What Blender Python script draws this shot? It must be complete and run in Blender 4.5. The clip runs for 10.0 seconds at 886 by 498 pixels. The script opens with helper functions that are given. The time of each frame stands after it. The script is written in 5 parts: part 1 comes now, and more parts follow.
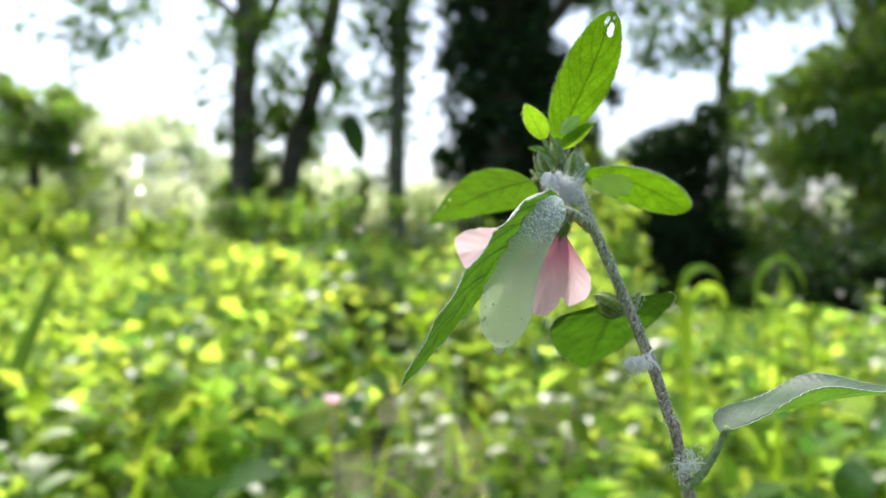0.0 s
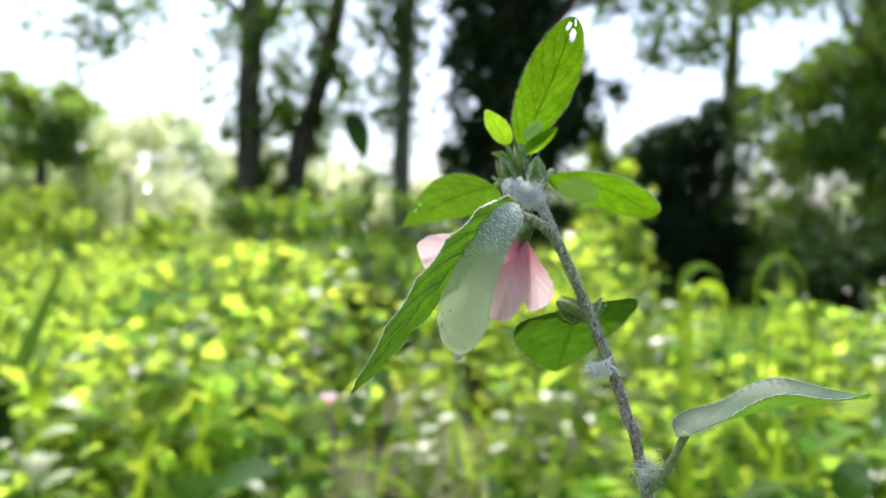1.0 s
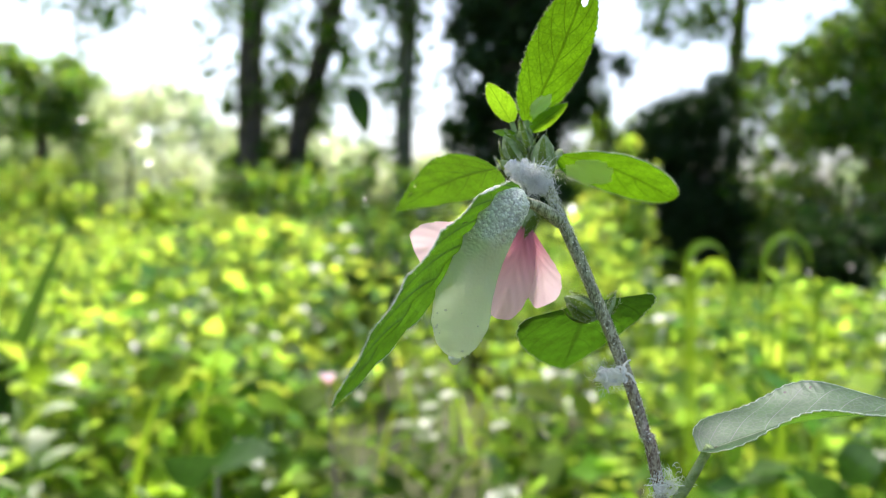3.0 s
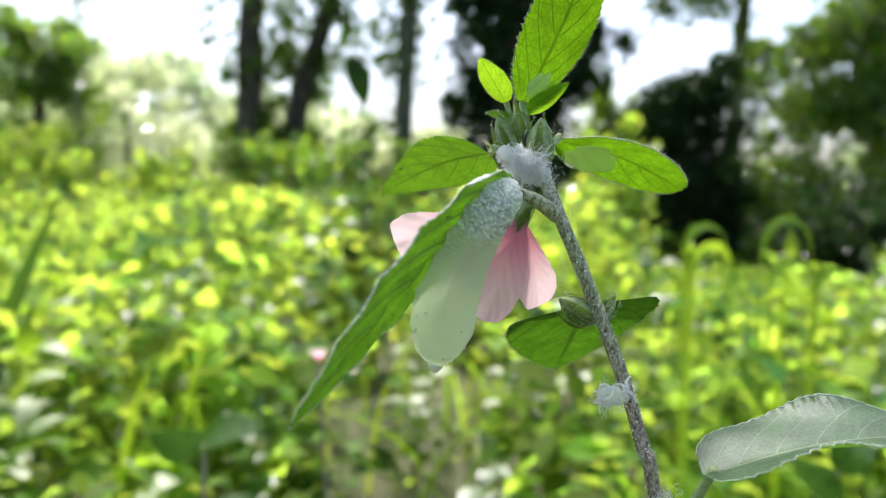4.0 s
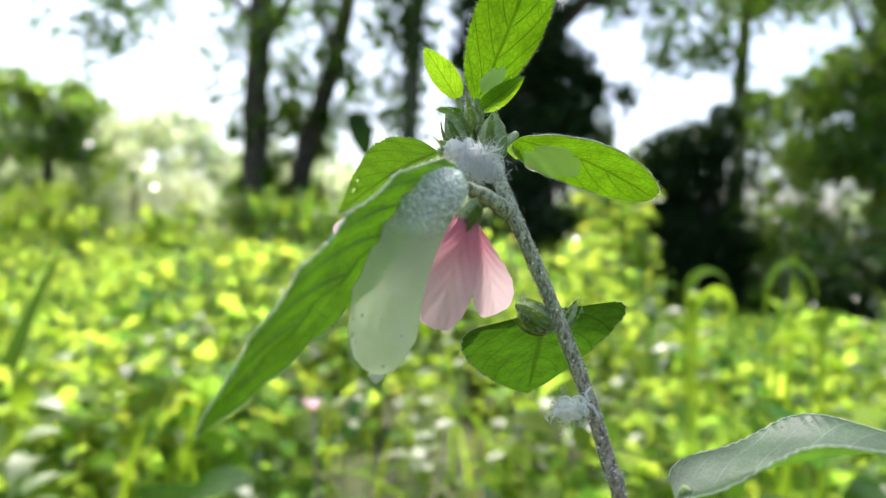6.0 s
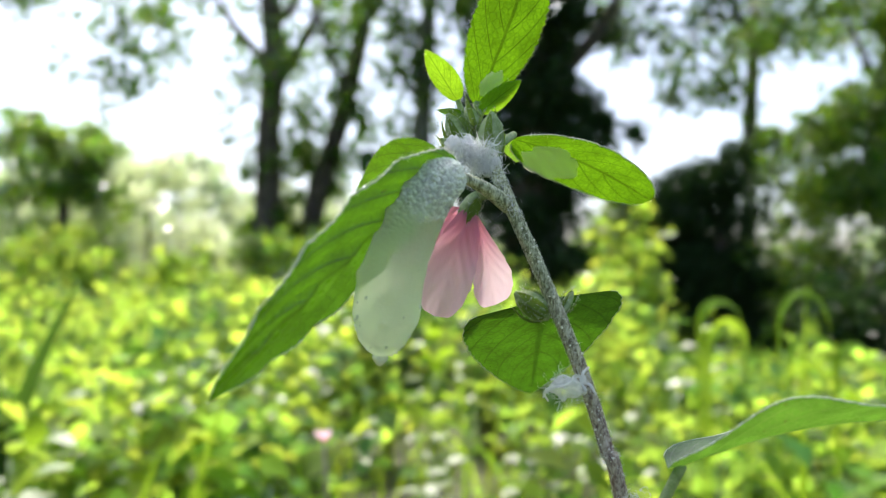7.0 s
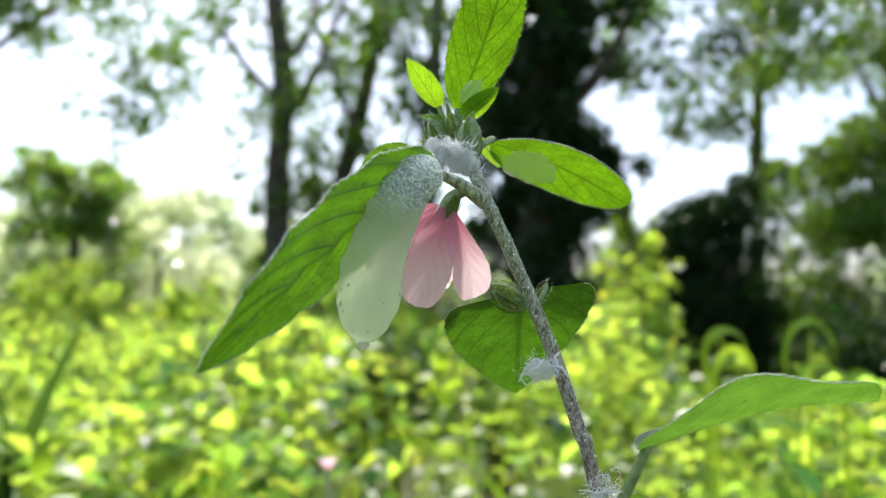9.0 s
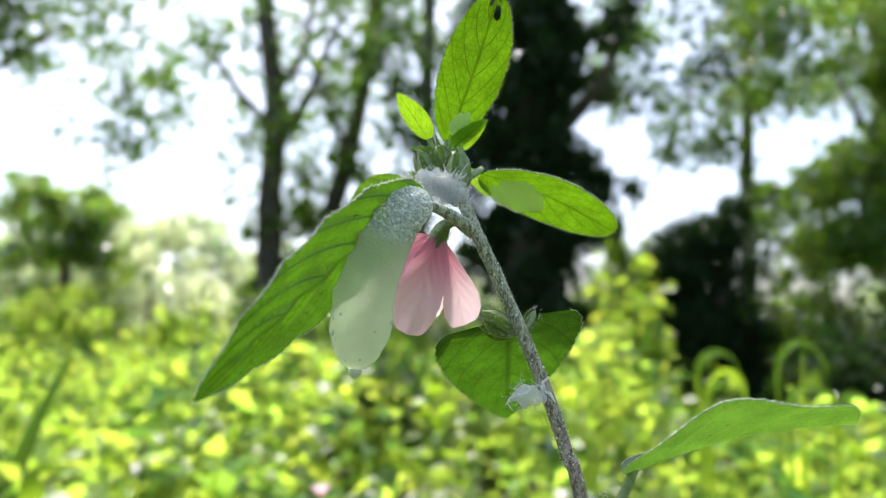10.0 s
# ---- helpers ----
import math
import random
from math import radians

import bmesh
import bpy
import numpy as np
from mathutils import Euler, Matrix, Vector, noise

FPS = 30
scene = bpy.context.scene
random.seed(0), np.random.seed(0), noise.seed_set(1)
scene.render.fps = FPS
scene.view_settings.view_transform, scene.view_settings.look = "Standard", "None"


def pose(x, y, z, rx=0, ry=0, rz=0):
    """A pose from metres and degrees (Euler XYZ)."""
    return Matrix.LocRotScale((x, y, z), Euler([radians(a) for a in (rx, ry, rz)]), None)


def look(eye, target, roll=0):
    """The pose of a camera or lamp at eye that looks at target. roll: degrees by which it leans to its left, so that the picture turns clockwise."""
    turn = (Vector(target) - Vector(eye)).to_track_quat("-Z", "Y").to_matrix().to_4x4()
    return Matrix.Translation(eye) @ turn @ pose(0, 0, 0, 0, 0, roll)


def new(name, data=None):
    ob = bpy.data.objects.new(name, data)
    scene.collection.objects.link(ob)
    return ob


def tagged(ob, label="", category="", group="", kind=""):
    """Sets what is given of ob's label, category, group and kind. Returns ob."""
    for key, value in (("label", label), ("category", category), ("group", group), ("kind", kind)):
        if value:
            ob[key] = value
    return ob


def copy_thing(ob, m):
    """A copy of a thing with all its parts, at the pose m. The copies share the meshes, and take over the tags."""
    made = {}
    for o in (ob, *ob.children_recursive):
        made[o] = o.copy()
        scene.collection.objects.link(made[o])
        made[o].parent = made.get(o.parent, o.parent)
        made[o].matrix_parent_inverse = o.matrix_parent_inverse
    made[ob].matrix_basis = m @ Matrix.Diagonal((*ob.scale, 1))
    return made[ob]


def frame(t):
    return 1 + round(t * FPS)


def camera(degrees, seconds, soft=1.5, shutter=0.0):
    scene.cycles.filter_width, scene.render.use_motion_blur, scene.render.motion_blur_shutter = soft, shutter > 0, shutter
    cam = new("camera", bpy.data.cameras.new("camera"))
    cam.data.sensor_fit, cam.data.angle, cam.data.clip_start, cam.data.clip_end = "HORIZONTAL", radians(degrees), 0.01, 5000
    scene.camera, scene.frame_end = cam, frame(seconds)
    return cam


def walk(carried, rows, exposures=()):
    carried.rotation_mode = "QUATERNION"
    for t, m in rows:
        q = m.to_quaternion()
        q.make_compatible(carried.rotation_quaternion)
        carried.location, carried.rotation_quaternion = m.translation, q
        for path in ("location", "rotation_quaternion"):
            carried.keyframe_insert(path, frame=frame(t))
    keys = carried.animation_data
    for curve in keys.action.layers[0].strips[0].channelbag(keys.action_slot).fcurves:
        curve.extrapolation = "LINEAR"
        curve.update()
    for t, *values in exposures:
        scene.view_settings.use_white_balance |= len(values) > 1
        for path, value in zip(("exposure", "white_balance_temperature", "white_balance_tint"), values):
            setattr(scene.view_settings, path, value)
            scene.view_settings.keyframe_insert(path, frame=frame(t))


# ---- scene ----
EYE = 0.8
cam = camera(58.3, 10.0, soft=1.0)
cam.data.dof.use_dof = True
cam.data.dof.focus_distance = 0.141
cam.data.dof.aperture_fstop = 15.5
# seconds, metres from the first eye (right, ahead, up), degrees of yaw (left), pitch (up), roll
ROWS = [
    (0, 0.00001, 0.00000, 0.00001, -0.005, 0.008, 0.001),
    (0.5, 0.00656, -0.00036, 0.00022, 0.457, -0.462, 0.299),
    (1, 0.00959, -0.00049, 0.00188, 0.442, -0.209, -0.011),
    (1.5, 0.00986, 0.00067, 0.00317, 0.396, 0.176, -0.323),
    (2, 0.01046, 0.00605, 0.00289, 0.229, -0.198, -0.719),
    (2.5, 0.01061, 0.01084, 0.00361, 0.453, -0.840, -0.526),
    (4, 0.01301, 0.03234, 0.00760, 0.407, -3.895, 1.472),
    (4.5, 0.01622, 0.03851, 0.00885, 0.511, -3.751, 0.968),
    (5, 0.01783, 0.04303, 0.00743, 0.556, -3.355, 1.353),
    (5.5, 0.02101, 0.04215, 0.00381, 0.705, -1.040, 1.047),
    (6, 0.02277, 0.04226, -0.00114, 0.903, -0.017, 0.766),
    (7.5, 0.02566, 0.03332, -0.01163, 2.151, 4.172, 0.487),
    (8, 0.02636, 0.03187, -0.01318, 2.082, 4.797, 0.876),
    (8.5, 0.02619, 0.03107, -0.01432, 2.382, 4.857, 0.589),
    (9, 0.02985, 0.02960, -0.01645, 2.409, 5.270, 0.148),
    (9.5, 0.02998, 0.02926, -0.01671, 2.181, 5.705, 0.262),
    (10, 0.03045, 0.02602, -0.01585, 1.873, 6.969, -0.216),
]


def eye_pose(x, y, z, yaw, pitch, roll):
    a, b = radians(yaw), radians(pitch)
    eye = Vector((x, y, z + EYE))
    return look(eye, eye + Vector((-math.sin(a) * math.cos(b), math.cos(a) * math.cos(b), math.sin(b))), roll)


walk(cam, [(t, eye_pose(*r)) for t, *r in ROWS])

# ---- light ----
scene.view_settings.exposure = 1.33
SUN_UP, SUN_TURN = 64.0, 18.0   # degrees above the horizon; to the left of straight ahead
world = bpy.data.worlds.new("sky")
scene.world = world
world.use_nodes = True
wn = world.node_tree.nodes
sky = wn.new("ShaderNodeTexSky")
sky.sky_type = "NISHITA"
sky.sun_disc = False
sky.sun_elevation = radians(SUN_UP)
sky.sun_rotation = radians(-SUN_TURN)
sky.air_density, sky.dust_density, sky.ozone_density = 0.9, 4.0, 1.0
wn["Background"].inputs["Strength"].default_value = 0.15
world.node_tree.links.new(sky.outputs[0], wn["Background"].inputs["Color"])
lamp = bpy.data.lights.new("sun", "SUN")
lamp.energy, lamp.angle, lamp.color = 4.0, radians(7), (1.0, 0.95, 0.86)
sun = new("sun", lamp)
a, b = radians(SUN_TURN), radians(SUN_UP)
sun.matrix_basis = look(Vector((-math.sin(a) * math.cos(b), math.cos(a) * math.cos(b), math.sin(b))) * 60, (0, 0, 0))


# ---- materials ----
class Nodes:
    """A short way to write node trees."""

    def __init__(self, name):
        self.m = bpy.data.materials.new(name)
        self.m.use_nodes = True
        self.t = self.m.node_tree
        self.t.nodes.clear()

    def n(self, kind, out=0, **inputs):
        node = self.t.nodes.new("ShaderNode" + kind)
        for key, value in inputs.items():
            key = key.replace("_", " ")
            if key.startswith("i") and key[1:].isdigit():
                socket = node.inputs[int(key[1:])]
            else:
                socket = node.inputs[key]
            if isinstance(value, bpy.types.NodeSocket):
                self.t.links.new(value, socket)
            else:
                socket.default_value = value
        return node.outputs[out]

    def math(self, op, p, q=0.0, r=0.0, clamp=False):
        s = self.n("Math", i0=p, i1=q, i2=r)
        s.node.operation, s.node.use_clamp = op, clamp
        return s

    def mix(self, fac, p, q):
        node = self.t.nodes.new("ShaderNodeMix")
        node.data_type = "RGBA"
        for socket, value in ((node.inputs[0], fac), (node.inputs[6], p), (node.inputs[7], q)):
            if isinstance(value, bpy.types.NodeSocket):
                self.t.links.new(value, socket)
            else:
                socket.default_value = value
        return node.outputs[2]

    def span(self, value, lo, hi, to_lo=0.0, to_hi=1.0):
        s = self.n("MapRange", i0=value, i1=lo, i2=hi, i3=to_lo, i4=to_hi)
        s.node.interpolation_type = "SMOOTHSTEP"
        return s

    def end(self, shader):
        out = self.t.nodes.new("ShaderNodeOutputMaterial")
        self.t.links.new(shader, out.inputs[0])
        return self.m


def rgb(r, g, b):
    return (r, g, b, 1.0)


def leaf_material(name, top, through_colour, vein, clear=0.45, gloss=0.15, rough=0.45, ribs=5.5, net=15.0, spots=0.0, fine_veins=0.5, relief=0.55, thin=1.0):
    """A leaf with a midrib, side veins, a net of fine veins and light that shines through."""
    k = Nodes(name)
    uv = k.n("UVMap")
    sep = k.n("SeparateXYZ", Vector=uv)
    u, v = sep, sep.node.outputs[1]
    side = k.math("ABSOLUTE", k.math("MULTIPLY_ADD", v, 2.0, -1.0))
    rib = k.math("ABSOLUTE", k.math("SUBTRACT", k.math("FRACT", k.math("MULTIPLY", k.math("MULTIPLY_ADD", k.math("POWER", side, 1.25), -0.40, u), ribs)), 0.5))
    rib_mask = k.span(rib, 0.012 * thin, 0.065 * thin, 0.85, 0.0)
    mid_mask = k.span(side, 0.02 * thin, 0.075 * thin, 0.95, 0.0)
    stretched = k.n("Combine" + "XYZ", X=k.math("MULTIPLY", u, 2.0), Y=v, Z=0.0)
    cells = k.n("TexVoronoi", Vector=stretched, Scale=net)
    cells.node.feature = "DISTANCE_TO_EDGE"
    fine = k.span(cells.node.outputs["Distance"], 0.02, 0.12, 1.0, 0.0)
    veins = k.math("MAXIMUM", k.math("MAXIMUM", rib_mask, mid_mask), k.math("MULTIPLY", fine, fine_veins))
    place = k.n("TexCoord", out=3)
    patch = k.n("TexNoise", Vector=place, Scale=180.0, Detail=4.0)
    grain = k.n("TexNoise", Vector=place, Scale=2200.0, Detail=2.0)
    vary = k.math("ADD", k.math("MULTIPLY", patch, 0.7), k.math("MULTIPLY", grain, 0.3))
    shade = k.span(vary, 0.3, 0.7, 0.70, 1.2)
    col = k.n("HueSaturation", Value=shade, Color=k.mix(veins, rgb(*top), rgb(*vein)))
    col2 = k.n("HueSaturation", Value=shade, Color=k.mix(veins, rgb(*through_colour), rgb(*[c * 0.5 for c in through_colour])))
    if spots:
        spot = k.span(k.n("TexNoise", Vector=place, Scale=420.0, Detail=1.0), 0.74, 0.78)
        col = k.mix(k.math("MULTIPLY", spot, spots), col, rgb(0.06, 0.045, 0.02))
        col2 = k.mix(k.math("MULTIPLY", spot, spots), col2, rgb(0.08, 0.05, 0.01))
    height = k.math("ADD", k.math("MULTIPLY", veins, -1.0), k.math("MULTIPLY", grain, 0.5))
    bump = k.n("Bump", Strength=relief, Distance=0.0004, Height=height)
    body = k.n("MixShader", Fac=clear, i1=k.n("BsdfDiffuse", Color=col, Normal=bump), i2=k.n("BsdfTranslucent", Color=col2, Normal=bump))
    shine = k.n("BsdfGlossy", Roughness=rough, Color=rgb(0.9, 0.95, 1.0), Normal=bump)
    return k.end(k.n("MixShader", Fac=k.math("MULTIPLY", k.n("Fresnel", IOR=1.4), gloss), i1=body, i2=shine))


def foliage_material(name, top, through_colour, clear=0.4, gloss=0.4, rough=0.35, spread=0.35):
    """Leaves of far plants: each leaf has its own shade."""
    k = Nodes(name)
    own = k.n("NewGeometry", out=8)
    place = k.n("TexCoord", out=3)
    patch = k.n("TexNoise", Vector=place, Scale=0.9, Detail=3.0)
    hue = k.math("ADD", k.math("MULTIPLY_ADD", own, 0.05, 0.475), k.math("MULTIPLY_ADD", patch, 0.05, -0.025))
    val = k.math("MULTIPLY_ADD", k.math("FRACT", k.math("MULTIPLY", own, 7.31)), 2 * spread, 1.0 - spread)
    col = k.n("HueSaturation", Hue=hue, Value=val, Color=rgb(*top))
    col2 = k.n("HueSaturation", Hue=hue, Value=val, Color=rgb(*through_colour))
    body = k.n("MixShader", Fac=clear, i1=k.n("BsdfDiffuse", Color=col), i2=k.n("BsdfTranslucent", Color=col2))
    shine = k.n("BsdfGlossy", Roughness=rough)
    return k.end(k.n("MixShader", Fac=k.math("MULTIPLY", k.n("Fresnel", IOR=1.45), gloss), i1=body, i2=shine))


def plain_material(name, one, two, scale, rough=0.7, bump=0.4, depth=0.002, **more):
    """A rough surface of two colours, mottled at two scales."""
    k = Nodes(name)
    place = k.n("TexCoord", out=3)
    big = k.n("TexNoise", Vector=place, Scale=scale, Detail=5.0)
    small = k.n("TexNoise", Vector=place, Scale=scale * 9, Detail=3.0)
    fac = k.span(k.math("ADD", k.math("MULTIPLY", big, 0.6), k.math("MULTIPLY", small, 0.4)), 0.35, 0.65)
    relief = k.n("Bump", Strength=bump, Distance=depth, Height=k.math("ADD", big, k.math("MULTIPLY", small, 0.6)))
    return k.end(k.n("BsdfPrincipled", Base_Color=k.mix(fac, rgb(*one), rgb(*two)), Roughness=rough, Normal=relief, **more))


def stem_material():
    """Downy stem: green-grey towards the top, reddish brown lower down, with pale down between dark pits."""
    k = Nodes("downy stem")
    place = k.n("TexCoord", out=3)
    height = k.n("SeparateXYZ", out=2, Vector=place)
    place = k.n("Mapping", Vector=place, Scale=(1.0, 1.0, 0.45))
    big = k.n("TexNoise", Vector=place, Scale=420.0, Detail=4.0)
    pits = k.n("TexNoise", Vector=place, Scale=1300.0, Detail=5.0, Roughness=0.7)
    small = k.n("TexNoise", Vector=place, Scale=3200.0, Detail=3.0)
    low = k.span(k.math("MULTIPLY_ADD", big, 0.012, height), 0.770, 0.806)
    skin = k.mix(low, rgb(0.12, 0.070, 0.050), rgb(0.12, 0.13, 0.06))
    pale = k.mix(low, rgb(0.50, 0.43, 0.33), rgb(0.62, 0.64, 0.44))
    fac = k.span(k.math("ADD", k.math("MULTIPLY", pits, 0.55), k.math("MULTIPLY", small, 0.45)), 0.38, 0.64)
    relief = k.n("Bump", Strength=0.8, Distance=0.0004, Height=k.math("ADD", pits, k.math("MULTIPLY", small, 0.7)))
    return k.end(k.n("BsdfPrincipled", Base_Color=k.mix(fac, skin, pale), Roughness=0.75, Normal=relief))


def petal_material():
    k = Nodes("pink petal")
    sep = k.n("SeparateXYZ", Vector=k.n("UVMap"))
    u, v = sep, sep.node.outputs[1]
    streak = k.n("TexNoise", Vector=k.n("Combine" + "XYZ", X=k.math("MULTIPLY", u, 1.5), Y=k.math("MULTIPLY", v, 26.0), Z=0.0), Scale=1.0, Detail=3.0)
    deep = k.math("ADD", k.span(u, 0.12, 0.78, 1.0, 0.0), k.math("MULTIPLY_ADD", streak, 0.25, -0.12), clamp=True)
    col = k.mix(deep, rgb(0.85, 0.58, 0.64), rgb(0.58, 0.16, 0.26))
    col2 = k.mix(deep, rgb(0.92, 0.69, 0.75), rgb(0.74, 0.28, 0.38))
    bump = k.n("Bump", Strength=0.15, Distance=0.0003, Height=streak)
    body = k.n("MixShader", Fac=0.5, i1=k.n("BsdfDiffuse", Color=col, Normal=bump), i2=k.n("BsdfTranslucent", Color=col2, Normal=bump))
    return k.end(k.n("MixShader", Fac=0.04, i1=body, i2=k.n("BsdfGlossy", Roughness=0.5)))


def foam_material(name, see_through, froth=True):
    k = Nodes(name)
    place = k.n("TexCoord", out=3)
    height_z = k.n("SeparateXYZ", out=2, Vector=place)
    big = k.n("TexVoronoi", Vector=place, Scale=1500.0)
    fine = k.n("TexVoronoi", Vector=place, Scale=6000.0)
    patch = k.n("TexNoise", Vector=place, Scale=260.0, Detail=3.0)
    upper = k.span(k.math("MULTIPLY_ADD", patch, 0.008, height_z), 0.8035, 0.8080, 0.12, 1.0)
    height = k.math("ADD", k.math("MULTIPLY", big.node.outputs["Distance"], -1.0), k.math("MULTIPLY", fine.node.outputs["Distance"], -0.25))
    bump = k.n("Bump", Strength=upper if froth else 0.1, Distance=0.0009, Height=height)
    film = k.n("BsdfPrincipled", Base_Color=rgb(0.96, 0.98, 0.92), Roughness=0.1, IOR=1.36, Normal=bump)
    film.node.inputs["Subsurface Weight"].default_value = 0.25 if froth else 0.0
    film.node.inputs["Subsurface Radius"].default_value = (1.0, 1.1, 0.9)
    film.node.inputs["Subsurface Scale"].default_value = 0.004
    glow = k.n("BsdfTranslucent", Color=rgb(0.90, 0.98, 0.76), Normal=bump)
    body = k.n("MixShader", Fac=k.math("MULTIPLY_ADD", upper, -0.5, 0.78) if froth else 0.35, i1=film, i2=glow)
    shine = k.math("MULTIPLY", upper, 0.34) if froth else 0.16
    body = k.n("MixShader", Fac=shine, i1=body, i2=k.n("BsdfGlossy", Roughness=0.04, Normal=bump))
    return k.end(k.n("MixShader", Fac=see_through, i1=body, i2=k.n("BsdfTransparent", Color=rgb(0.92, 1.0, 0.90))))


def wool_material(name="white wool", clear=0.5, gaps=0.4):
    k = Nodes(name)
    grain = k.n("TexNoise", Vector=k.n("TexCoord", out=3), Scale=1500.0, Detail=2.0)
    col = k.mix(grain, rgb(0.96, 0.965, 0.96), rgb(0.985, 0.985, 0.985))
    fibre = k.n("MixShader", Fac=clear, i1=k.n("BsdfDiffuse", Color=col), i2=k.n("BsdfTranslucent", Color=col))
    return k.end(k.n("MixShader", Fac=gaps, i1=fibre, i2=k.n("BsdfTransparent")))


UPPER_LEAF = leaf_material("upper leaf", (0.055, 0.14, 0.010), (0.123, 0.275, 0.005), (0.03, 0.08, 0.010), clear=0.55, gloss=0.08, fine_veins=0.36, net=10.0)
YOUNG_LEAF = leaf_material("young leaf", (0.10, 0.24, 0.02), (0.30, 0.55, 0.015), (0.07, 0.17, 0.02), clear=0.6)
SEPAL = leaf_material("downy sepal", (0.15, 0.23, 0.05), (0.28, 0.40, 0.05), (0.20, 0.27, 0.09), clear=0.45, ribs=3.0, fine_veins=0.15, thin=0.5, relief=0.2)
DROOP_LEAF = leaf_material("drooping leaf", (0.045, 0.12, 0.010), (0.085, 0.215, 0.005), (0.028, 0.08, 0.008), clear=0.55, gloss=0.05, fine_veins=0.28, relief=0.5, net=10.0)
SHADE_LEAF = leaf_material("shaded leaf", (0.045, 0.115, 0.012), (0.062, 0.165, 0.006), (0.05, 0.11, 0.02), clear=0.5, gloss=0.02, rough=0.6)
GREY_LEAF = leaf_material("downy leaf", (0.045, 0.095, 0.045), (0.17, 0.38, 0.03), (0.27, 0.34, 0.22), clear=0.4, gloss=0.04, rough=0.5, spots=0.9, fine_veins=0.22, relief=0.15, thin=0.5)
STEM = stem_material()
BUD = plain_material("green bud", (0.15, 0.23, 0.06), (0.33, 0.40, 0.20), 700.0, rough=0.7, depth=0.0004)
HAIR = plain_material("white down", (0.76, 0.75, 0.62), (0.86, 0.86, 0.76), 900.0, rough=0.6)
RIM = plain_material("downy margin", (0.26, 0.36, 0.20), (0.62, 0.68, 0.58), 1500.0, rough=0.7, depth=0.0002)
PETAL = petal_material()
FOAM = foam_material("spittle foam", 0.22)
BUBBLES = foam_material("froth bubbles", 0.12, froth=False)
FILM = foam_material("foam film", 0.45, froth=False)
WOOL = wool_material(clear=0.55, gaps=0.35)
MATTED = wool_material("matted wool", 0.6, 0.45)
BUBBLE = plain_material("bubble film", (0.80, 0.85, 0.80), (0.86, 0.90, 0.86), 900.0, rough=0.05, bump=0.0, IOR=1.33)
BUBBLE.node_tree.nodes["Principled BSDF"].inputs["Transmission Weight"].default_value = 0.35
BLACK = plain_material("dark insect shell", (0.01, 0.008, 0.006), (0.03, 0.02, 0.015), 2000.0, rough=0.3)
BARK = plain_material("dark bark", (0.05, 0.04, 0.03), (0.11, 0.09, 0.07), 9.0, rough=0.9, depth=0.02)
PALE_BARK = plain_material("mossy bark", (0.10, 0.10, 0.07), (0.17, 0.17, 0.12), 8.0, rough=0.9, depth=0.02)
DARK_LEAF = leaf_material("dark leaf", (0.02, 0.045, 0.012), (0.03, 0.08, 0.01), (0.02, 0.04, 0.01), clear=0.3, gloss=0.1)
# distance haze is put into this leaf colour, paler than real foliage
HAZED_SHRUB = foliage_material("sunlit shrubs paled for haze", (0.32, 0.40, 0.21), (0.74, 0.84, 0.45), clear=0.68, gloss=0.8, rough=0.35, spread=0.5)
WITHERED = plain_material("withered leaf", (0.34, 0.13, 0.04), (0.50, 0.22, 0.07), 60.0, rough=0.7)
EARTH = plain_material("leaf-strewn soil", (0.03, 0.035, 0.015), (0.06, 0.065, 0.025), 3.0, rough=0.95, depth=0.03)
HERB = foliage_material("sunlit herbs", (0.120, 0.20, 0.030), (0.43, 0.59, 0.062), clear=0.62, gloss=0.1, rough=0.55, spread=0.58)
# darker copy of the herb leaves: deep green plants, and herbs with shade painted in
HERB_DARK = foliage_material("deep green herbs", (0.06, 0.125, 0.028), (0.15, 0.28, 0.03), clear=0.45, gloss=0.12, rough=0.5, spread=0.55)
GRASS = foliage_material("grass blades", (0.11, 0.21, 0.02), (0.40, 0.60, 0.03), clear=0.55, gloss=0.12, rough=0.6)
CROWN = foliage_material("tree leaves", (0.045, 0.09, 0.018), (0.15, 0.29, 0.022), clear=0.45, gloss=0.15)
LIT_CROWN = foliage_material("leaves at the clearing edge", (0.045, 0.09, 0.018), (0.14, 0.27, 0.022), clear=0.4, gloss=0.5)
EDGE_TREE = foliage_material("leaves of the edge tree", (0.07, 0.14, 0.02), (0.29, 0.48, 0.035), clear=0.5, gloss=0.35, rough=0.4, spread=0.55)
IVY = foliage_material("dark climbing leaves", (0.025, 0.05, 0.018), (0.035, 0.085, 0.012), clear=0.3, gloss=0.1)
# leaves lightened to imitate haze over the distance; the air itself is clear
FAR_HAZED = foliage_material("far woods", (0.23, 0.30, 0.16), (0.54, 0.67, 0.33), clear=0.65, gloss=0.8, spread=0.45)


# ---- builders ----
def put_mesh(name, verts, faces, material, parent=None, label="", uv=None, smooth=True):
    me = bpy.data.meshes.new(name)
    me.from_pydata([tuple(p) for p in verts], [], [tuple(f) for f in faces])
    if uv is not None:
        layer = me.uv_layers.new(name="UVMap")
        loops = np.empty(len(me.loops), dtype=np.int32)
        me.loops.foreach_get("vertex_index", loops)
        layer.data.foreach_set("uv", np.asarray(uv, dtype=np.float32)[loops].ravel())
    if smooth:
        me.polygons.foreach_set("use_smooth", np.ones(len(me.polygons), dtype=bool))
    me.materials.append(material)
    me.update()
    ob = new(name, me)
    if parent is not None:
        ob.parent = parent
    if label:
        tagged(ob, label)
    return ob


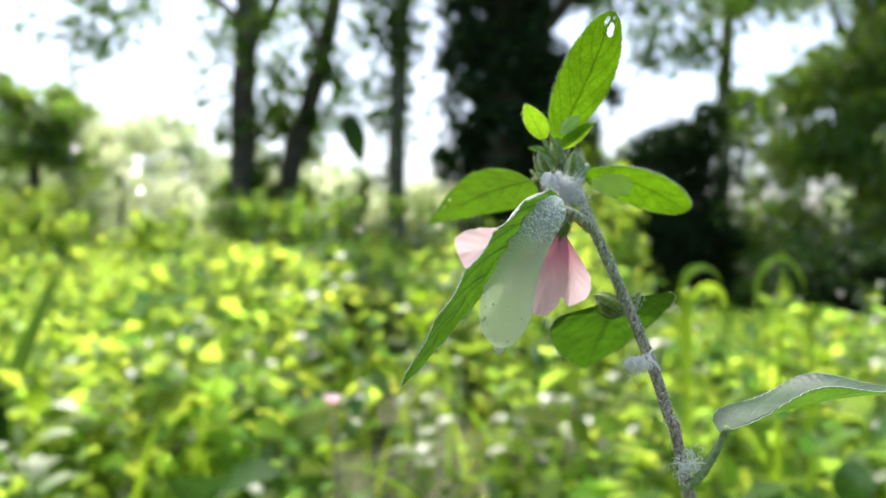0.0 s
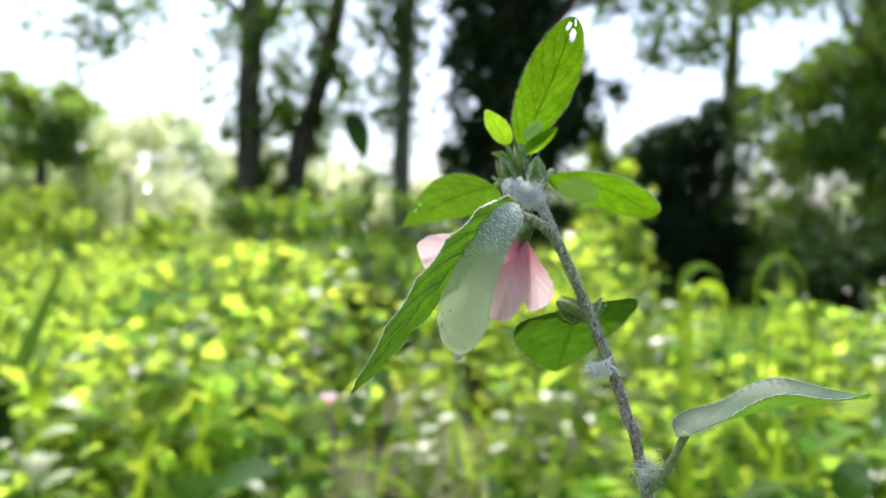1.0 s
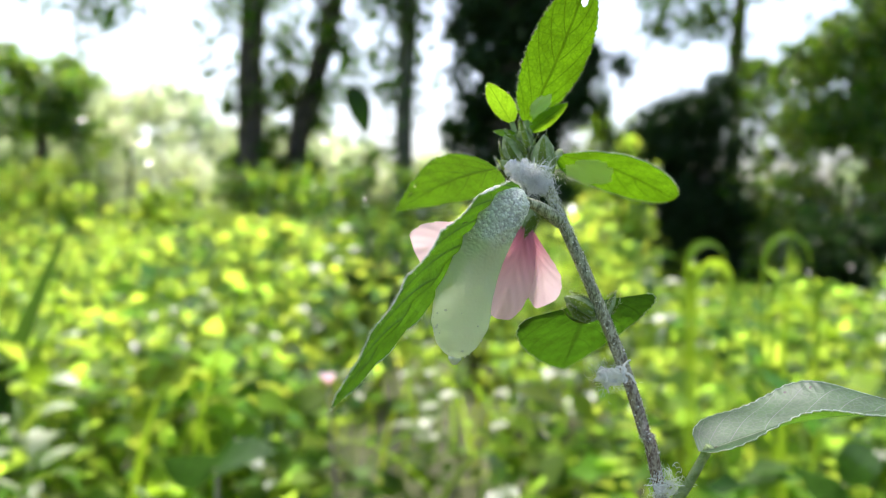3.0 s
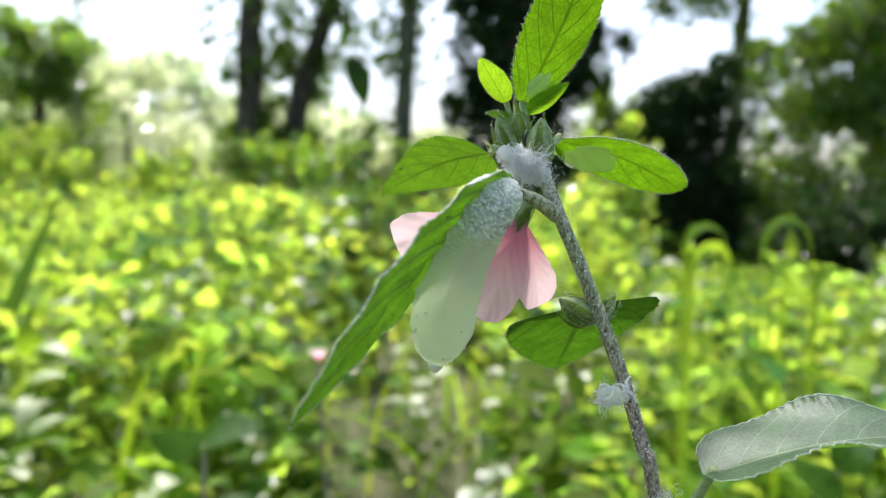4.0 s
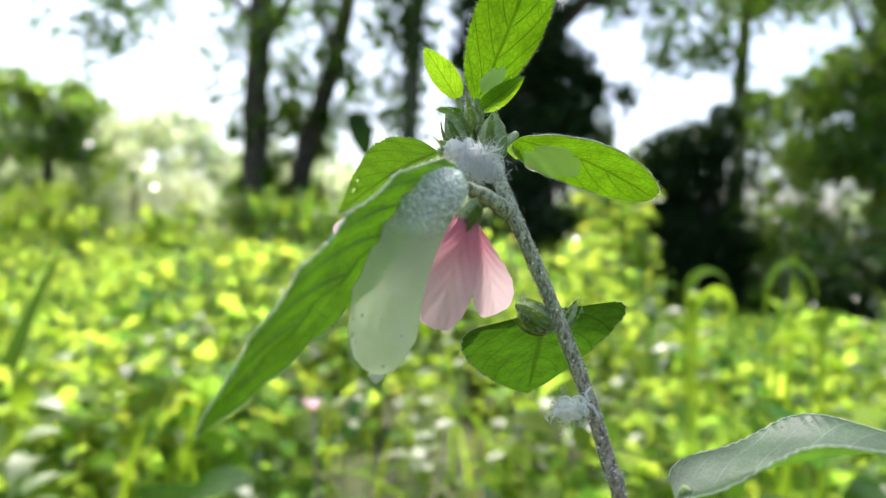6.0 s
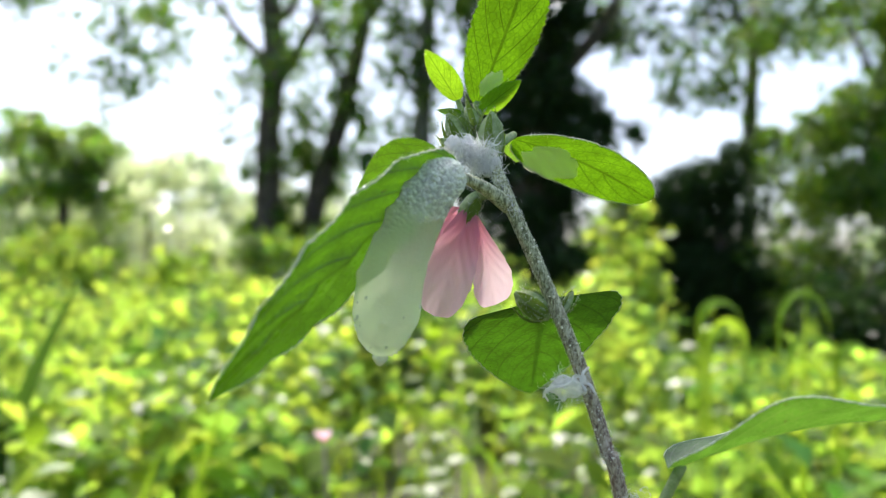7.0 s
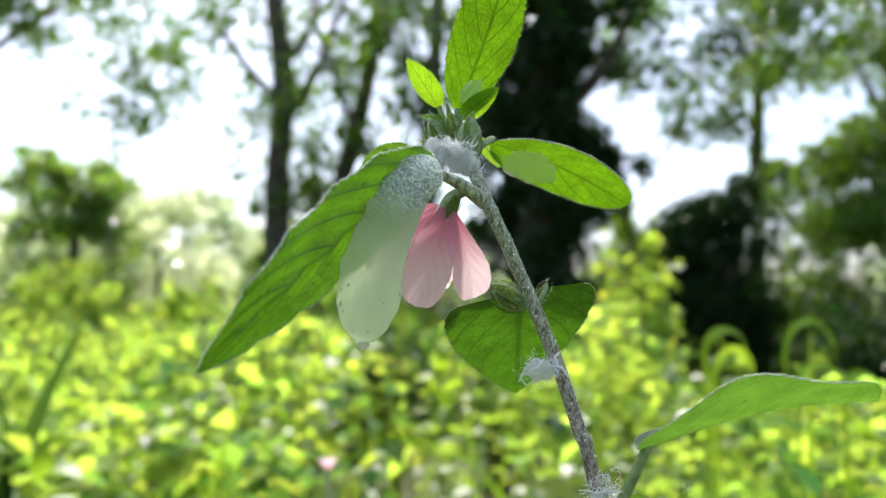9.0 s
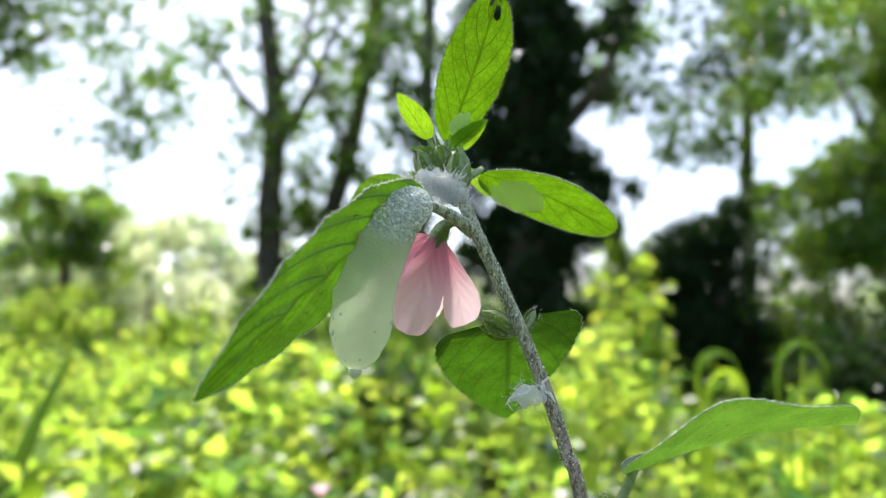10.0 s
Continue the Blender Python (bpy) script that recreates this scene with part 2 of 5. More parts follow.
def thing(name, label, category, group="", kind="", at=(0, 0, 0)):
    ob = new(name)
    ob.matrix_basis = pose(*at)
    return tagged(ob, label, category, group, kind)


def spline(points, n):
    """n points along a smooth line through the given ones."""
    p = np.asarray(points, float)
    if len(p) == 2:
        return p[0] + (p[1] - p[0]) * np.linspace(0, 1, n)[:, None]
    d = np.r_[0, np.cumsum(np.linalg.norm(np.diff(p, axis=0), axis=1))]
    ext = np.vstack([2 * p[0] - p[1], p, 2 * p[-1] - p[-2]])
    out = []
    for s in np.linspace(0, d[-1], n):
        i = min(max(np.searchsorted(d, s) - 1, 0), len(p) - 2)
        t = (s - d[i]) / max(d[i + 1] - d[i], 1e-9)
        a0, a1, a2, a3 = ext[i:i + 4]
        out.append(0.5 * (2 * a1 + (a2 - a0) * t + (2 * a0 - 5 * a1 + 4 * a2 - a3) * t**2 + (3 * a1 - a0 - 3 * a2 + a3) * t**3))
    return np.array(out)


def tube(points, radii, sides=8, n=0, rough=0.0, rng=None):
    """Vertices and faces of a closed tube along a line."""
    p = spline(points, n) if n else np.asarray(points, float)
    r = np.interp(np.linspace(0, 1, len(p)), np.linspace(0, 1, len(radii)), radii)
    tan = np.gradient(p, axis=0)
    tan /= np.linalg.norm(tan, axis=1)[:, None] + 1e-12
    ref = np.array([0.31, 0.2, 0.93]) if abs(tan[0] @ np.array([0.31, 0.2, 0.93])) < 0.9 else np.array([1.0, 0, 0])
    side = np.cross(tan, ref)
    side /= np.linalg.norm(side, axis=1)[:, None] + 1e-12
    up = np.cross(side, tan)
    ang = np.linspace(0, 2 * np.pi, sides, endpoint=False)
    rr = r[:, None] * (1 + (rough * rng.uniform(-1, 1, (len(p), sides)) if rough else 0))
    v = p[:, None] + rr[..., None] * (np.cos(ang)[None, :, None] * side[:, None] + np.sin(ang)[None, :, None] * up[:, None])
    v = np.vstack([v.reshape(-1, 3), p[:1], p[-1:]])
    f = []
    m = len(p)
    for i in range(m - 1):
        for j in range(sides):
            k = (j + 1) % sides
            f.append((i * sides + j, i * sides + k, (i + 1) * sides + k, (i + 1) * sides + j))
    for j in range(sides):
        k = (j + 1) % sides
        f.append((k, j, m * sides))
        f.append(((m - 1) * sides + j, (m - 1) * sides + k, m * sides + 1))
    return v, f


def joined(pieces):
    vs, fs, base = [], [], 0
    for v, f in pieces:
        vs.append(v)
        fs += [tuple(i + base for i in q) for q in f]
        base += len(v)
    return np.vstack(vs), fs


def blade(base, tip, across, half, bow=0.0, fold=0.0, sag=0.0, teeth=26, tooth=0.09, quilt=0.02, a=0.55, b=0.85, ribs=5.5, nu=56, nv=17, lobes=0.0, wave=0.0, bow_at=1.0, twist=0.0):
    """An ovate toothed leaf from its base to its tip. across: about where its broad way points; bow: how far the middle lifts
    along the leaf's normal, in lengths; fold: how far the halves lift; sag: how far the edges drop; lobes: how far the base reaches back."""
    base, tip, across = (np.asarray(q, float) for q in (base, tip, across))
    axis = tip - base
    length = np.linalg.norm(axis)
    ahead = axis / length
    wide = across - ahead * (across @ ahead)
    wide /= np.linalg.norm(wide)
    up = np.cross(ahead, wide)
    u = np.linspace(0, 1, nu)[:, None]
    v = np.linspace(-1, 1, nv)[None, :]
    top = (a / (a + b)) ** a * (b / (a + b)) ** b
    prof = np.clip(u, 0, 1) ** a * np.clip(1 - u, 0, 1) ** b / top
    saw = 1 + tooth * (((u * teeth) % 1.0) - 0.5) * np.abs(v) ** 6
    w = half * prof * v * saw
    phase = (u - 0.42 * np.abs(v)) * ribs
    lift = quilt * half * (np.abs(np.sin(np.pi * (phase - 0.5 + 0.5))) - 0.5) * prof ** 0.5 * (1 - 0.2 * np.abs(v))
    lift = lift + fold * half * prof * np.abs(v) - sag * half * prof * v**2 + bow * length * np.sin(np.pi * u**bow_at)
    lift = lift + wave * half * np.sin(u * 9.0 + v * 2.0) * np.abs(v) ** 2 * prof
    back = -lobes * length * (np.abs(v) ** 1.5) * (1 - u) ** 3
    turn = twist * u
    pos = base + ahead * (length * (u + 0 * v) + back)[..., None] + wide * (w * np.cos(turn) - 0 * lift)[..., None] + up * (lift + w * np.sin(turn))[..., None]
    uv = np.stack(np.broadcast_arrays(u, v * 0.5 + 0.5), -1).reshape(-1, 2)
    f = [(i * nv + j, i * nv + j + 1, (i + 1) * nv + j + 1, (i + 1) * nv + j) for i in range(nu - 1) for j in range(nv - 1)]
    return pos.reshape(-1, 3), f, uv


def leaf_cloud(at, ahead, up, size, narrow=0.5, fold=0.12, coarse=False):
    """Many small leaves, each of four triangles (coarse: two): their bases, ways, normals and lengths."""
    ahead = ahead / (np.linalg.norm(ahead, axis=1)[:, None] + 1e-9)
    side = np.cross(ahead, up)
    side /= np.linalg.norm(side, axis=1)[:, None] + 1e-9
    nor = np.cross(side, ahead)
    s = np.asarray(size)[:, None]
    mid = at + ahead * s * 0.45
    v = np.stack([at, mid + side * s * narrow * 0.5 + nor * s * fold, at + ahead * s + nor * s * -0.1, mid - side * s * narrow * 0.5 + nor * s * fold, mid], 1)
    n = len(at)
    if coarse:
        f = np.array([[0, 1, 2], [0, 2, 3]])[None] + np.arange(n)[:, None, None] * 4
        return v[:, :4].reshape(-1, 3), f.reshape(-1, 3)
    k = np.arange(n)[:, None, None] * 5
    f = np.array([[0, 1, 4], [1, 2, 4], [2, 3, 4], [3, 0, 4]])[None] + k
    return v.reshape(-1, 3), f.reshape(-1, 3)


def cloud_mesh(name, verts, tris, material, parent=None, label=""):
    me = bpy.data.meshes.new(name)
    me.vertices.add(len(verts))
    me.vertices.foreach_set("co", np.asarray(verts, np.float32).ravel())
    me.loops.add(len(tris) * 3)
    me.loops.foreach_set("vertex_index", np.asarray(tris, np.int32).ravel())
    me.polygons.add(len(tris))
    me.polygons.foreach_set("loop_start", np.arange(0, len(tris) * 3, 3, dtype=np.int32))
    me.update(calc_edges=True)
    me.validate()
    me.materials.append(material)
    ob = new(name, me)
    if parent is not None:
        ob.parent = parent
    if label:
        tagged(ob, label)
    return ob


def ways(rng, n, spread=1.0):
    d = rng.normal(size=(n, 3)) * spread
    return d


# ---- ground ----
def build_ground():
    rng = np.random.default_rng(3)
    xs = np.r_[-900, -300, -100, -40, np.linspace(-20, 20, 41), 40, 100, 300, 900]
    ys = np.r_[-900, -300, -100, -40, np.linspace(-10, 40, 51), 80, 200, 500, 1500]
    v, f = [], []
    for y in ys:
        for x in xs:
            z = 0.06 * noise.noise((x * 0.5, y * 0.5, 0)) if abs(x) < 30 and abs(y) < 45 else 0
            v.append((x, y, z))
    w = len(xs)
    for i in range(len(ys) - 1):
        for j in range(w - 1):
            f.append((i * w + j, i * w + j + 1, (i + 1) * w + j + 1, (i + 1) * w + j))
    ob = put_mesh("ground", v, f, EARTH)
    tagged(ob, "dark soil under the herbs of a woodland clearing", "ground", kind="structure")


build_ground()


# ---- trees ----
def tree(name, label, x, y, line, radii, bark, limbs, clumps, leaf, material, seed, group="", rough=0.06, category="tree"):
    """line: the trunk's points from the foot; limbs: lists of points with two radii; clumps: (x, y, z, radius, density) round the foot."""
    rng = np.random.default_rng(seed)
    ob = thing(name, label, category, group, at=(x, y, 0))
    put_mesh("trunk", *tube(line, radii, 10, 40, rough, rng), bark, ob)
    for pts, r0, r1 in limbs:
        put_mesh("limb", *tube(pts, (r0, r1), 7, 16, rough, rng), bark, ob)
    at, size, clump_way = [], [], []
    for cx, cy, cz, r, dense in clumps:
        n = int(dense * 26 * (r / leaf) ** 2)
        d = rng.normal(size=(n, 3))
        d /= np.linalg.norm(d, axis=1)[:, None]
        rad = r * rng.uniform(0.05, 1, n)[:, None] ** 0.45
        lump = 1 + 0.4 * np.sin(d[:, :1] * 5 + cx * 7) * np.cos(d[:, 2:] * 6 + cz * 5)
        at.append(np.array([cx, cy, cz]) + d * rad * lump * np.array([1, 1, 0.8]))
        size.append(rng.uniform(0.6, 1.3, n) * leaf)
    at, size = np.vstack(at), np.concatenate(size)
    n = len(at)
    v, f = leaf_cloud(at, rng.normal(size=(n, 3)) + np.array([0, 0, -0.4]), rng.normal(size=(n, 3)) + np.array([0, 0, 0.8]), size, 0.7, coarse=True)
    cloud_mesh("crown", v, f, material, ob)
    return ob


def scatter(rng, n, x0, x1, y0, y1, z0, z1, r0, r1, dense=1.0):
    return [(rng.uniform(x0, x1), rng.uniform(y0, y1), rng.uniform(z0, z1), rng.uniform(r0, r1), dense) for _ in range(n)]


def boughs(rng, n, x0, x1, z0, z1, r0=0.1, r1=0.26, dense=0.6, deep=0.9):
    """Loose sprays of leaves, with sky between them, over a stretch of the canopy."""
    return scatter(rng, n, x0, x1, -deep, deep, z0, z1, r0 * 1.7, r1 * 1.7, dense * 0.27)


def opened(clumps, *gaps):
    """Leaves out the clumps that would fill the gaps (x, z, radius) through which the sky shows."""
    return [c for c in clumps if all(math.hypot(c[0] - x, c[2] - z) > r for x, z, r in gaps)]


def build_trees():
    rng = np.random.default_rng(11)
    tree("tree", "dark slender trunk with climbing leaves and an open crown", -2.52, 10.0,
         [(0, 0, 0), (0.02, 0, 1.2), (0.0, 0, 2.6), (0.04, 0, 4.0), (-0.2, 0.2, 6.0), (0.1, 0.2, 9.0)], (0.19, 0.15, 0.12, 0.05), BARK,
         [([(0.02, 0, 3.3), (0.5, -0.2, 3.9), (0.9, -0.3, 4.9)], 0.08, 0.03), ([(0, 0, 3.6), (-0.6, 0.2, 4.3), (-1.1, 0.3, 5.2)], 0.07, 0.02),
          ([(0.03, 0, 4.1), (0.35, 0.1, 4.6), (0.5, 0.2, 5.6)], 0.07, 0.03)],
         scatter(rng, 16, -0.22, 0.3, -0.2, 0.3, 0.9, 2.5, 0.12, 0.24, 0.8) + boughs(rng, 26, -0.35, 0.5, 2.3, 3.6, 0.08, 0.18, 0.55)
         + boughs(rng, 36, -0.7, 1.0, 3.5, 6.0, 0.1, 0.28, 0.7) + boughs(rng, 60, -2.9, -0.5, 4.1, 6.0, 0.08, 0.2, 0.5) + boughs(rng, 26, -2.3, -1.2, 3.0, 4.2, 0.07, 0.17, 0.45), 0.115, CROWN, 21)
    tree("tree", "leaning dark trunk with climbing leaves and an open crown", -2.15, 10.4,
         [(0, 0, 0), (0.03, 0, 0.8), (0.2, 0, 2.0), (0.6, 0, 3.4), (0.9, 0, 5.2), (1.1, 0, 8.0)], (0.16, 0.13, 0.10, 0.04), BARK,
         [([(0.6, 0, 3.3), (0.30, 0, 4.0), (-0.1, 0, 5.2)], 0.06, 0.02)],
         scatter(rng, 26, -0.15, 0.55, -0.2, 0.3, 0.9, 2.9, 0.12, 0.26, 0.8) + boughs(rng, 56, -0.1, 1.3, 2.4, 4.0, 0.07, 0.18, 0.6, 0.4) + boughs(rng, 42, -0.4, 1.6, 3.9, 6.2, 0.1, 0.24, 0.6), 0.115, CROWN, 22)
    tree("tree", "straight grey-green trunk with sparse leaves", -0.53, 9.3,
         [(0, 0, 0), (-0.02, 0, 1.5), (0.03, 0, 3.0), (0.1, 0, 5.0), (0.1, 0, 8.5)], (0.12, 0.10, 0.085, 0.04), PALE_BARK,
         [([(0.05, 0, 2.9), (-0.3, 0, 3.4), (-0.5, 0, 4.4)], 0.04, 0.015)],
         boughs(rng, 24, -0.36, 0.16, 2.2, 3.9, 0.12, 0.26, 0.6, 0.25) + boughs(rng, 9, -0.7, 0.4, 1.5, 2.4, 0.07, 0.14, 0.4, 0.25) + boughs(rng, 64, -0.9, 1.1, 3.7, 6.0, 0.1, 0.28, 0.75), 0.115, CROWN, 23)
    tree("tree", "broad tree wholly covered in dark climbing leaves", 0.78, 9.0,
         [(0, 0, 0), (-0.02, 0, 1.5), (0.0, 0, 3.0), (0.0, 0, 5.0), (0.1, 0, 9.0)], (0.38, 0.34, 0.30, 0.15), BARK,
         [([(0.0, 0, 2.9), (0.7, 0, 3.7), (1.2, 0.2, 4.7)], 0.12, 0.04)],
         scatter(rng, 92, -0.48, 0.48, -0.6, 0.3, 0.3, 4.8, 0.18, 0.34, 1.0) + scatter(rng, 26, -0.78, -0.35, -0.2, 0.3, 1.6, 4.0, 0.12, 0.24, 0.9) + scatter(rng, 20, 0.4, 1.1, -0.2, 0.3, 1.9, 3.0, 0.14, 0.26, 1.0)
         + scatter(rng, 40, -0.9, 1.0, -0.9, 0.9, 3.6, 5.6, 0.15, 0.32, 0.9) + boughs(rng, 40, 0.7, 2.6, 3.5, 5.6, 0.08, 0.22, 0.6), 0.11, IVY, 24)
    tree("tree", "thin straight trunk with a high open crown", 3.85, 10.8,
         [(0, 0, 0), (-0.05, 0, 1.5), (-0.02, 0, 3.0), (0.08, 0, 5.0), (0.1, 0, 9.0)], (0.11, 0.095, 0.08, 0.03), PALE_BARK,
         [([(0.0, 0, 3.4), (-0.5, 0, 4.0), (-1.0, 0, 4.4)], 0.04, 0.015), ([(0.03, 0, 3.9), (0.5, 0, 4.3), (1.0, 0.1, 5.0)], 0.04, 0.015)],
         boughs(rng, 26, -1.15, -0.25, 3.3, 4.4, 0.1, 0.22, 0.7, 0.3) + boughs(rng, 9, -0.2, 0.25, 2.4, 3.4, 0.07, 0.14, 0.5, 0.2) + boughs(rng, 130, -2.3, 2.0, 4.0, 6.2, 0.09, 0.25, 0.62), 0.115, CROWN, 25)
    tree("bush", "dense dark bush hung with climbing leaves", 2.85, 9.0,
         [(0, 0, 0), (0.0, 0, 1.0), (0.05, 0, 1.9)], (0.12, 0.1, 0.04), BARK, [],
         scatter(rng, 62, -0.62, 0.4, -0.3, 0.4, 0.0, 2.05, 0.2, 0.34, 1.2) + scatter(rng, 7, -0.25, 0.25, -0.2, 0.2, 2.0, 2.35, 0.14, 0.22, 1.2), 0.07, IVY, 26, category="bush")
    tree("bush", "bright green bush in the gap between the trees", 1.75, 9.6,
         [(0, 0, 0), (0.0, 0, 0.8), (0.05, 0, 1.6)], (0.06, 0.05, 0.03), BARK, [],
         scatter(rng, 26, -0.25, 0.55, -0.3, 0.3, 0.4, 1.85, 0.18, 0.32, 0.8) + scatter(rng, 5, 0.0, 0.4, -0.2, 0.2, 1.8, 2.15, 0.12, 0.2, 0.7), 0.10, EDGE_TREE, 36, category="bush")
    # dark-leaved bushes added where the herbs lie in shade
    for x, y, h, seed in ((-0.32, 3.5, 0.72, 40), (-0.52, 4.6, 0.80, 41), (0.12, 4.0, 0.62, 42)):
        tree("bush", "low bush with darkened leaves, standing in for shaded herbs", x, y, [(0, 0, 0), (0.0, 0, h * 0.4), (0.0, 0, h * 0.8)], (0.02, 0.015, 0.008), BARK, [],
             scatter(rng, 22, -0.17, 0.17, -0.12, 0.12, 0.1, h, 0.08, 0.15, 0.5), 0.06, HERB_DARK, seed, "dark bushes among the herbs", category="bush")
    tree("bush", "bright green leafy sapling before the dark trees", 1.05, 5.0, [(0, 0, 0), (0.0, 0, 0.7), (0.03, 0, 1.35)], (0.02, 0.015, 0.008), BARK, [],
         scatter(rng, 26, -0.16, 0.16, -0.12, 0.12, 0.2, 1.15, 0.09, 0.16, 0.4) + scatter(rng, 5, -0.06, 0.1, -0.08, 0.08, 1.1, 1.4, 0.06, 0.11, 0.4), 0.075, HERB, 37, category="bush")
    tree("tree", "leafy tree at the clearing's edge", 4.95, 8.6,
         [(0, 0, 0), (0.05, 0, 1.5), (0.1, 0, 3.0), (0.0, 0, 6.0)], (0.16, 0.13, 0.1, 0.04), BARK,
         [([(0.1, 0, 2.4), (-0.5, 0, 3.0), (-0.9, 0, 3.8)], 0.06, 0.02)],
         opened(scatter(rng, 80, -1.75, 0.9, -0.7, 0.7, 1.55, 2.75, 0.12, 0.28, 0.7) + scatter(rng, 34, -1.75, 1.2, -0.7, 0.7, 0.1, 0.85, 0.14, 0.28, 0.9) + boughs(rng, 40, -1.75, 1.2, 0.8, 1.6, 0.1, 0.2, 0.7, 0.7), (-1.45, 1.7, 0.30), (-0.68, 1.2, 0.26), (0.0, 2.1, 0.22))
         + boughs(rng, 70, -1.8, -0.1, 0.9, 2.3, 0.05, 0.12, 0.6, 0.5)
         + scatter(rng, 90, -0.3, 1.6, -1.0, 1.0, 2.6, 5.2, 0.16, 0.36, 0.8) + boughs(rng, 60, -1.75, -0.2, 3.4, 5.0, 0.1, 0.26, 0.7, 0.5) + boughs(rng, 22, -1.0, -0.2, 2.6, 3.0, 0.1, 0.22, 0.7, 0.5), 0.09, EDGE_TREE, 27)
    tree("tree", "dense dark green tree behind the clearing's edge", 5.6, 10.6,
         [(0, 0, 0), (0.05, 0, 1.5), (0.0, 0, 3.0), (0.0, 0, 6.0)], (0.18, 0.15, 0.12, 0.04), BARK, [([(0, 0, 2.0), (-0.7, 0, 2.6), (-1.2, 0, 2.9)], 0.06, 0.02)],
         opened(scatter(rng, 100, -1.85, 1.6, -0.6, 0.6, 0.1, 3.0, 0.18, 0.34, 0.8), (-1.35, 1.95, 0.42), (-0.38, 1.35, 0.36), (0.45, 2.45, 0.30)) + boughs(rng, 50, 0.2, 1.8, 2.8, 5.6, 0.2, 0.4, 0.8, 0.6), 0.10, LIT_CROWN, 33)
    tree("bush", "deep green leafy bush at the clearing's edge", 3.05, 6.2, [(0, 0, 0), (0.0, 0, 0.5), (0.05, 0, 1.0)], (0.03, 0.02, 0.01), BARK, [],
         scatter(rng, 46, -0.45, 0.9, -0.4, 0.4, 0.1, 0.85, 0.1, 0.22, 0.9), 0.07, IVY, 39, category="bush")
    tree("tree", "leafy tree that overhangs the clearing", -6.0, 8.2,
         [(0, 0, 0), (0.05, 0, 1.5), (0.2, 0, 3.0), (0.3, 0, 6.0)], (0.15, 0.12, 0.1, 0.04), BARK, [([(0.2, 0, 3.0), (0.9, 0, 3.8), (1.7, 0, 4.3)], 0.06, 0.02)],
         boughs(rng, 60, 0.3, 2.1, 4.2, 5.6, 0.08, 0.22, 0.5) + boughs(rng, 44, 2.15, 2.85, 2.8, 3.9, 0.06, 0.14, 0.5, 0.3) + boughs(rng, 44, 0.6, 1.4, 3.9, 5.2, 0.1, 0.24, 0.7), 0.10, CROWN, 29)
    tree("tree", "round-topped green tree beyond the clearing", -6.2, 12.0, [(0, 0, 0), (0, 0, 1.5), (0.1, 0, 2.8)], (0.14, 0.1, 0.05), BARK, [],
         scatter(rng, 50, -1.0, 0.75, -0.5, 0.5, 2.1, 3.45, 0.14, 0.32, 0.75) + boughs(rng, 40, -1.1, 0.9, 0.9, 2.2, 0.1, 0.24, 0.8, 0.5), 0.11, EDGE_TREE, 32)
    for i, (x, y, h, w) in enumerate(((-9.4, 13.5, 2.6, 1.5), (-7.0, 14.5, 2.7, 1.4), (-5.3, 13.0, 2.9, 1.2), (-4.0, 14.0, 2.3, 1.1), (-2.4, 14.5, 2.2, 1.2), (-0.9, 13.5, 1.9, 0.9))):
        tree("shrub", "green sunlit shrub behind the clearing, its leaves paled for haze", x, y, [(0, 0, 0), (0.05, 0, h * 0.5), (0, 0, h * 0.8)], (0.06, 0.04, 0.02), BARK, [],
             scatter(rng, 50, -w, w, -0.7, 0.7, 0.2, h - 0.1, 0.16, 0.42, 0.8), 0.1, HAZED_SHRUB, 70 + i, "shrubs behind the clearing", category="shrub")
    for i, (x, y, h, w) in enumerate(((-3.5, 7.0, 1.15, 0.4), (-2.5, 6.2, 1.05, 0.35), (-1.45, 7.4, 1.25, 0.35), (-1.0, 6.6, 1.25, 0.3), (-4.6, 8.4, 1.4, 0.5), (-0.2, 7.2, 1.2, 0.3), (-2.2, 8.6, 1.25, 0.35), (-1.75, 8.0, 1.3, 0.3), (-0.9, 8.4, 1.6, 0.3))):
        tree("sapling", "green leafy sapling rising above the herbs", x, y, [(0, 0, 0), (0.03, 0, h * 0.5), (0, 0, h * 0.9)], (0.02, 0.015, 0.006), BARK, [],
             scatter(rng, 18, -w, w, -0.3, 0.3, 0.5, h, 0.08, 0.2, 0.5), 0.09, HERB if i in (0, 1, 4) else EDGE_TREE, 90 + i, "saplings above the herbs", category="sapling")
    # added out of view, so that its thin crown dims the sun on the weed
    tree("tree", "unseen tree added to shade the weed", -3.4, 0.6,
         [(0, 0, 0), (0.1, 0, 2.0), (0.5, 0.3, 4.2), (0.9, 0.7, 6.5)], (0.2, 0.17, 0.12, 0.05), BARK,
         [([(0.5, 0.3, 4.2), (1.4, 1.2, 5.2), (2.6, 2.4, 5.9)], 0.09, 0.03), ([(0.8, 0.6, 5.6), (1.8, 1.0, 6.3), (3.0, 1.6, 6.8)], 0.07, 0.02)],
         scatter(rng, 34, 1.4, 3.7, 0.9, 3.0, 5.4, 7.0, 0.35, 0.6, 0.14), 0.09, CROWN, 30)


build_trees()


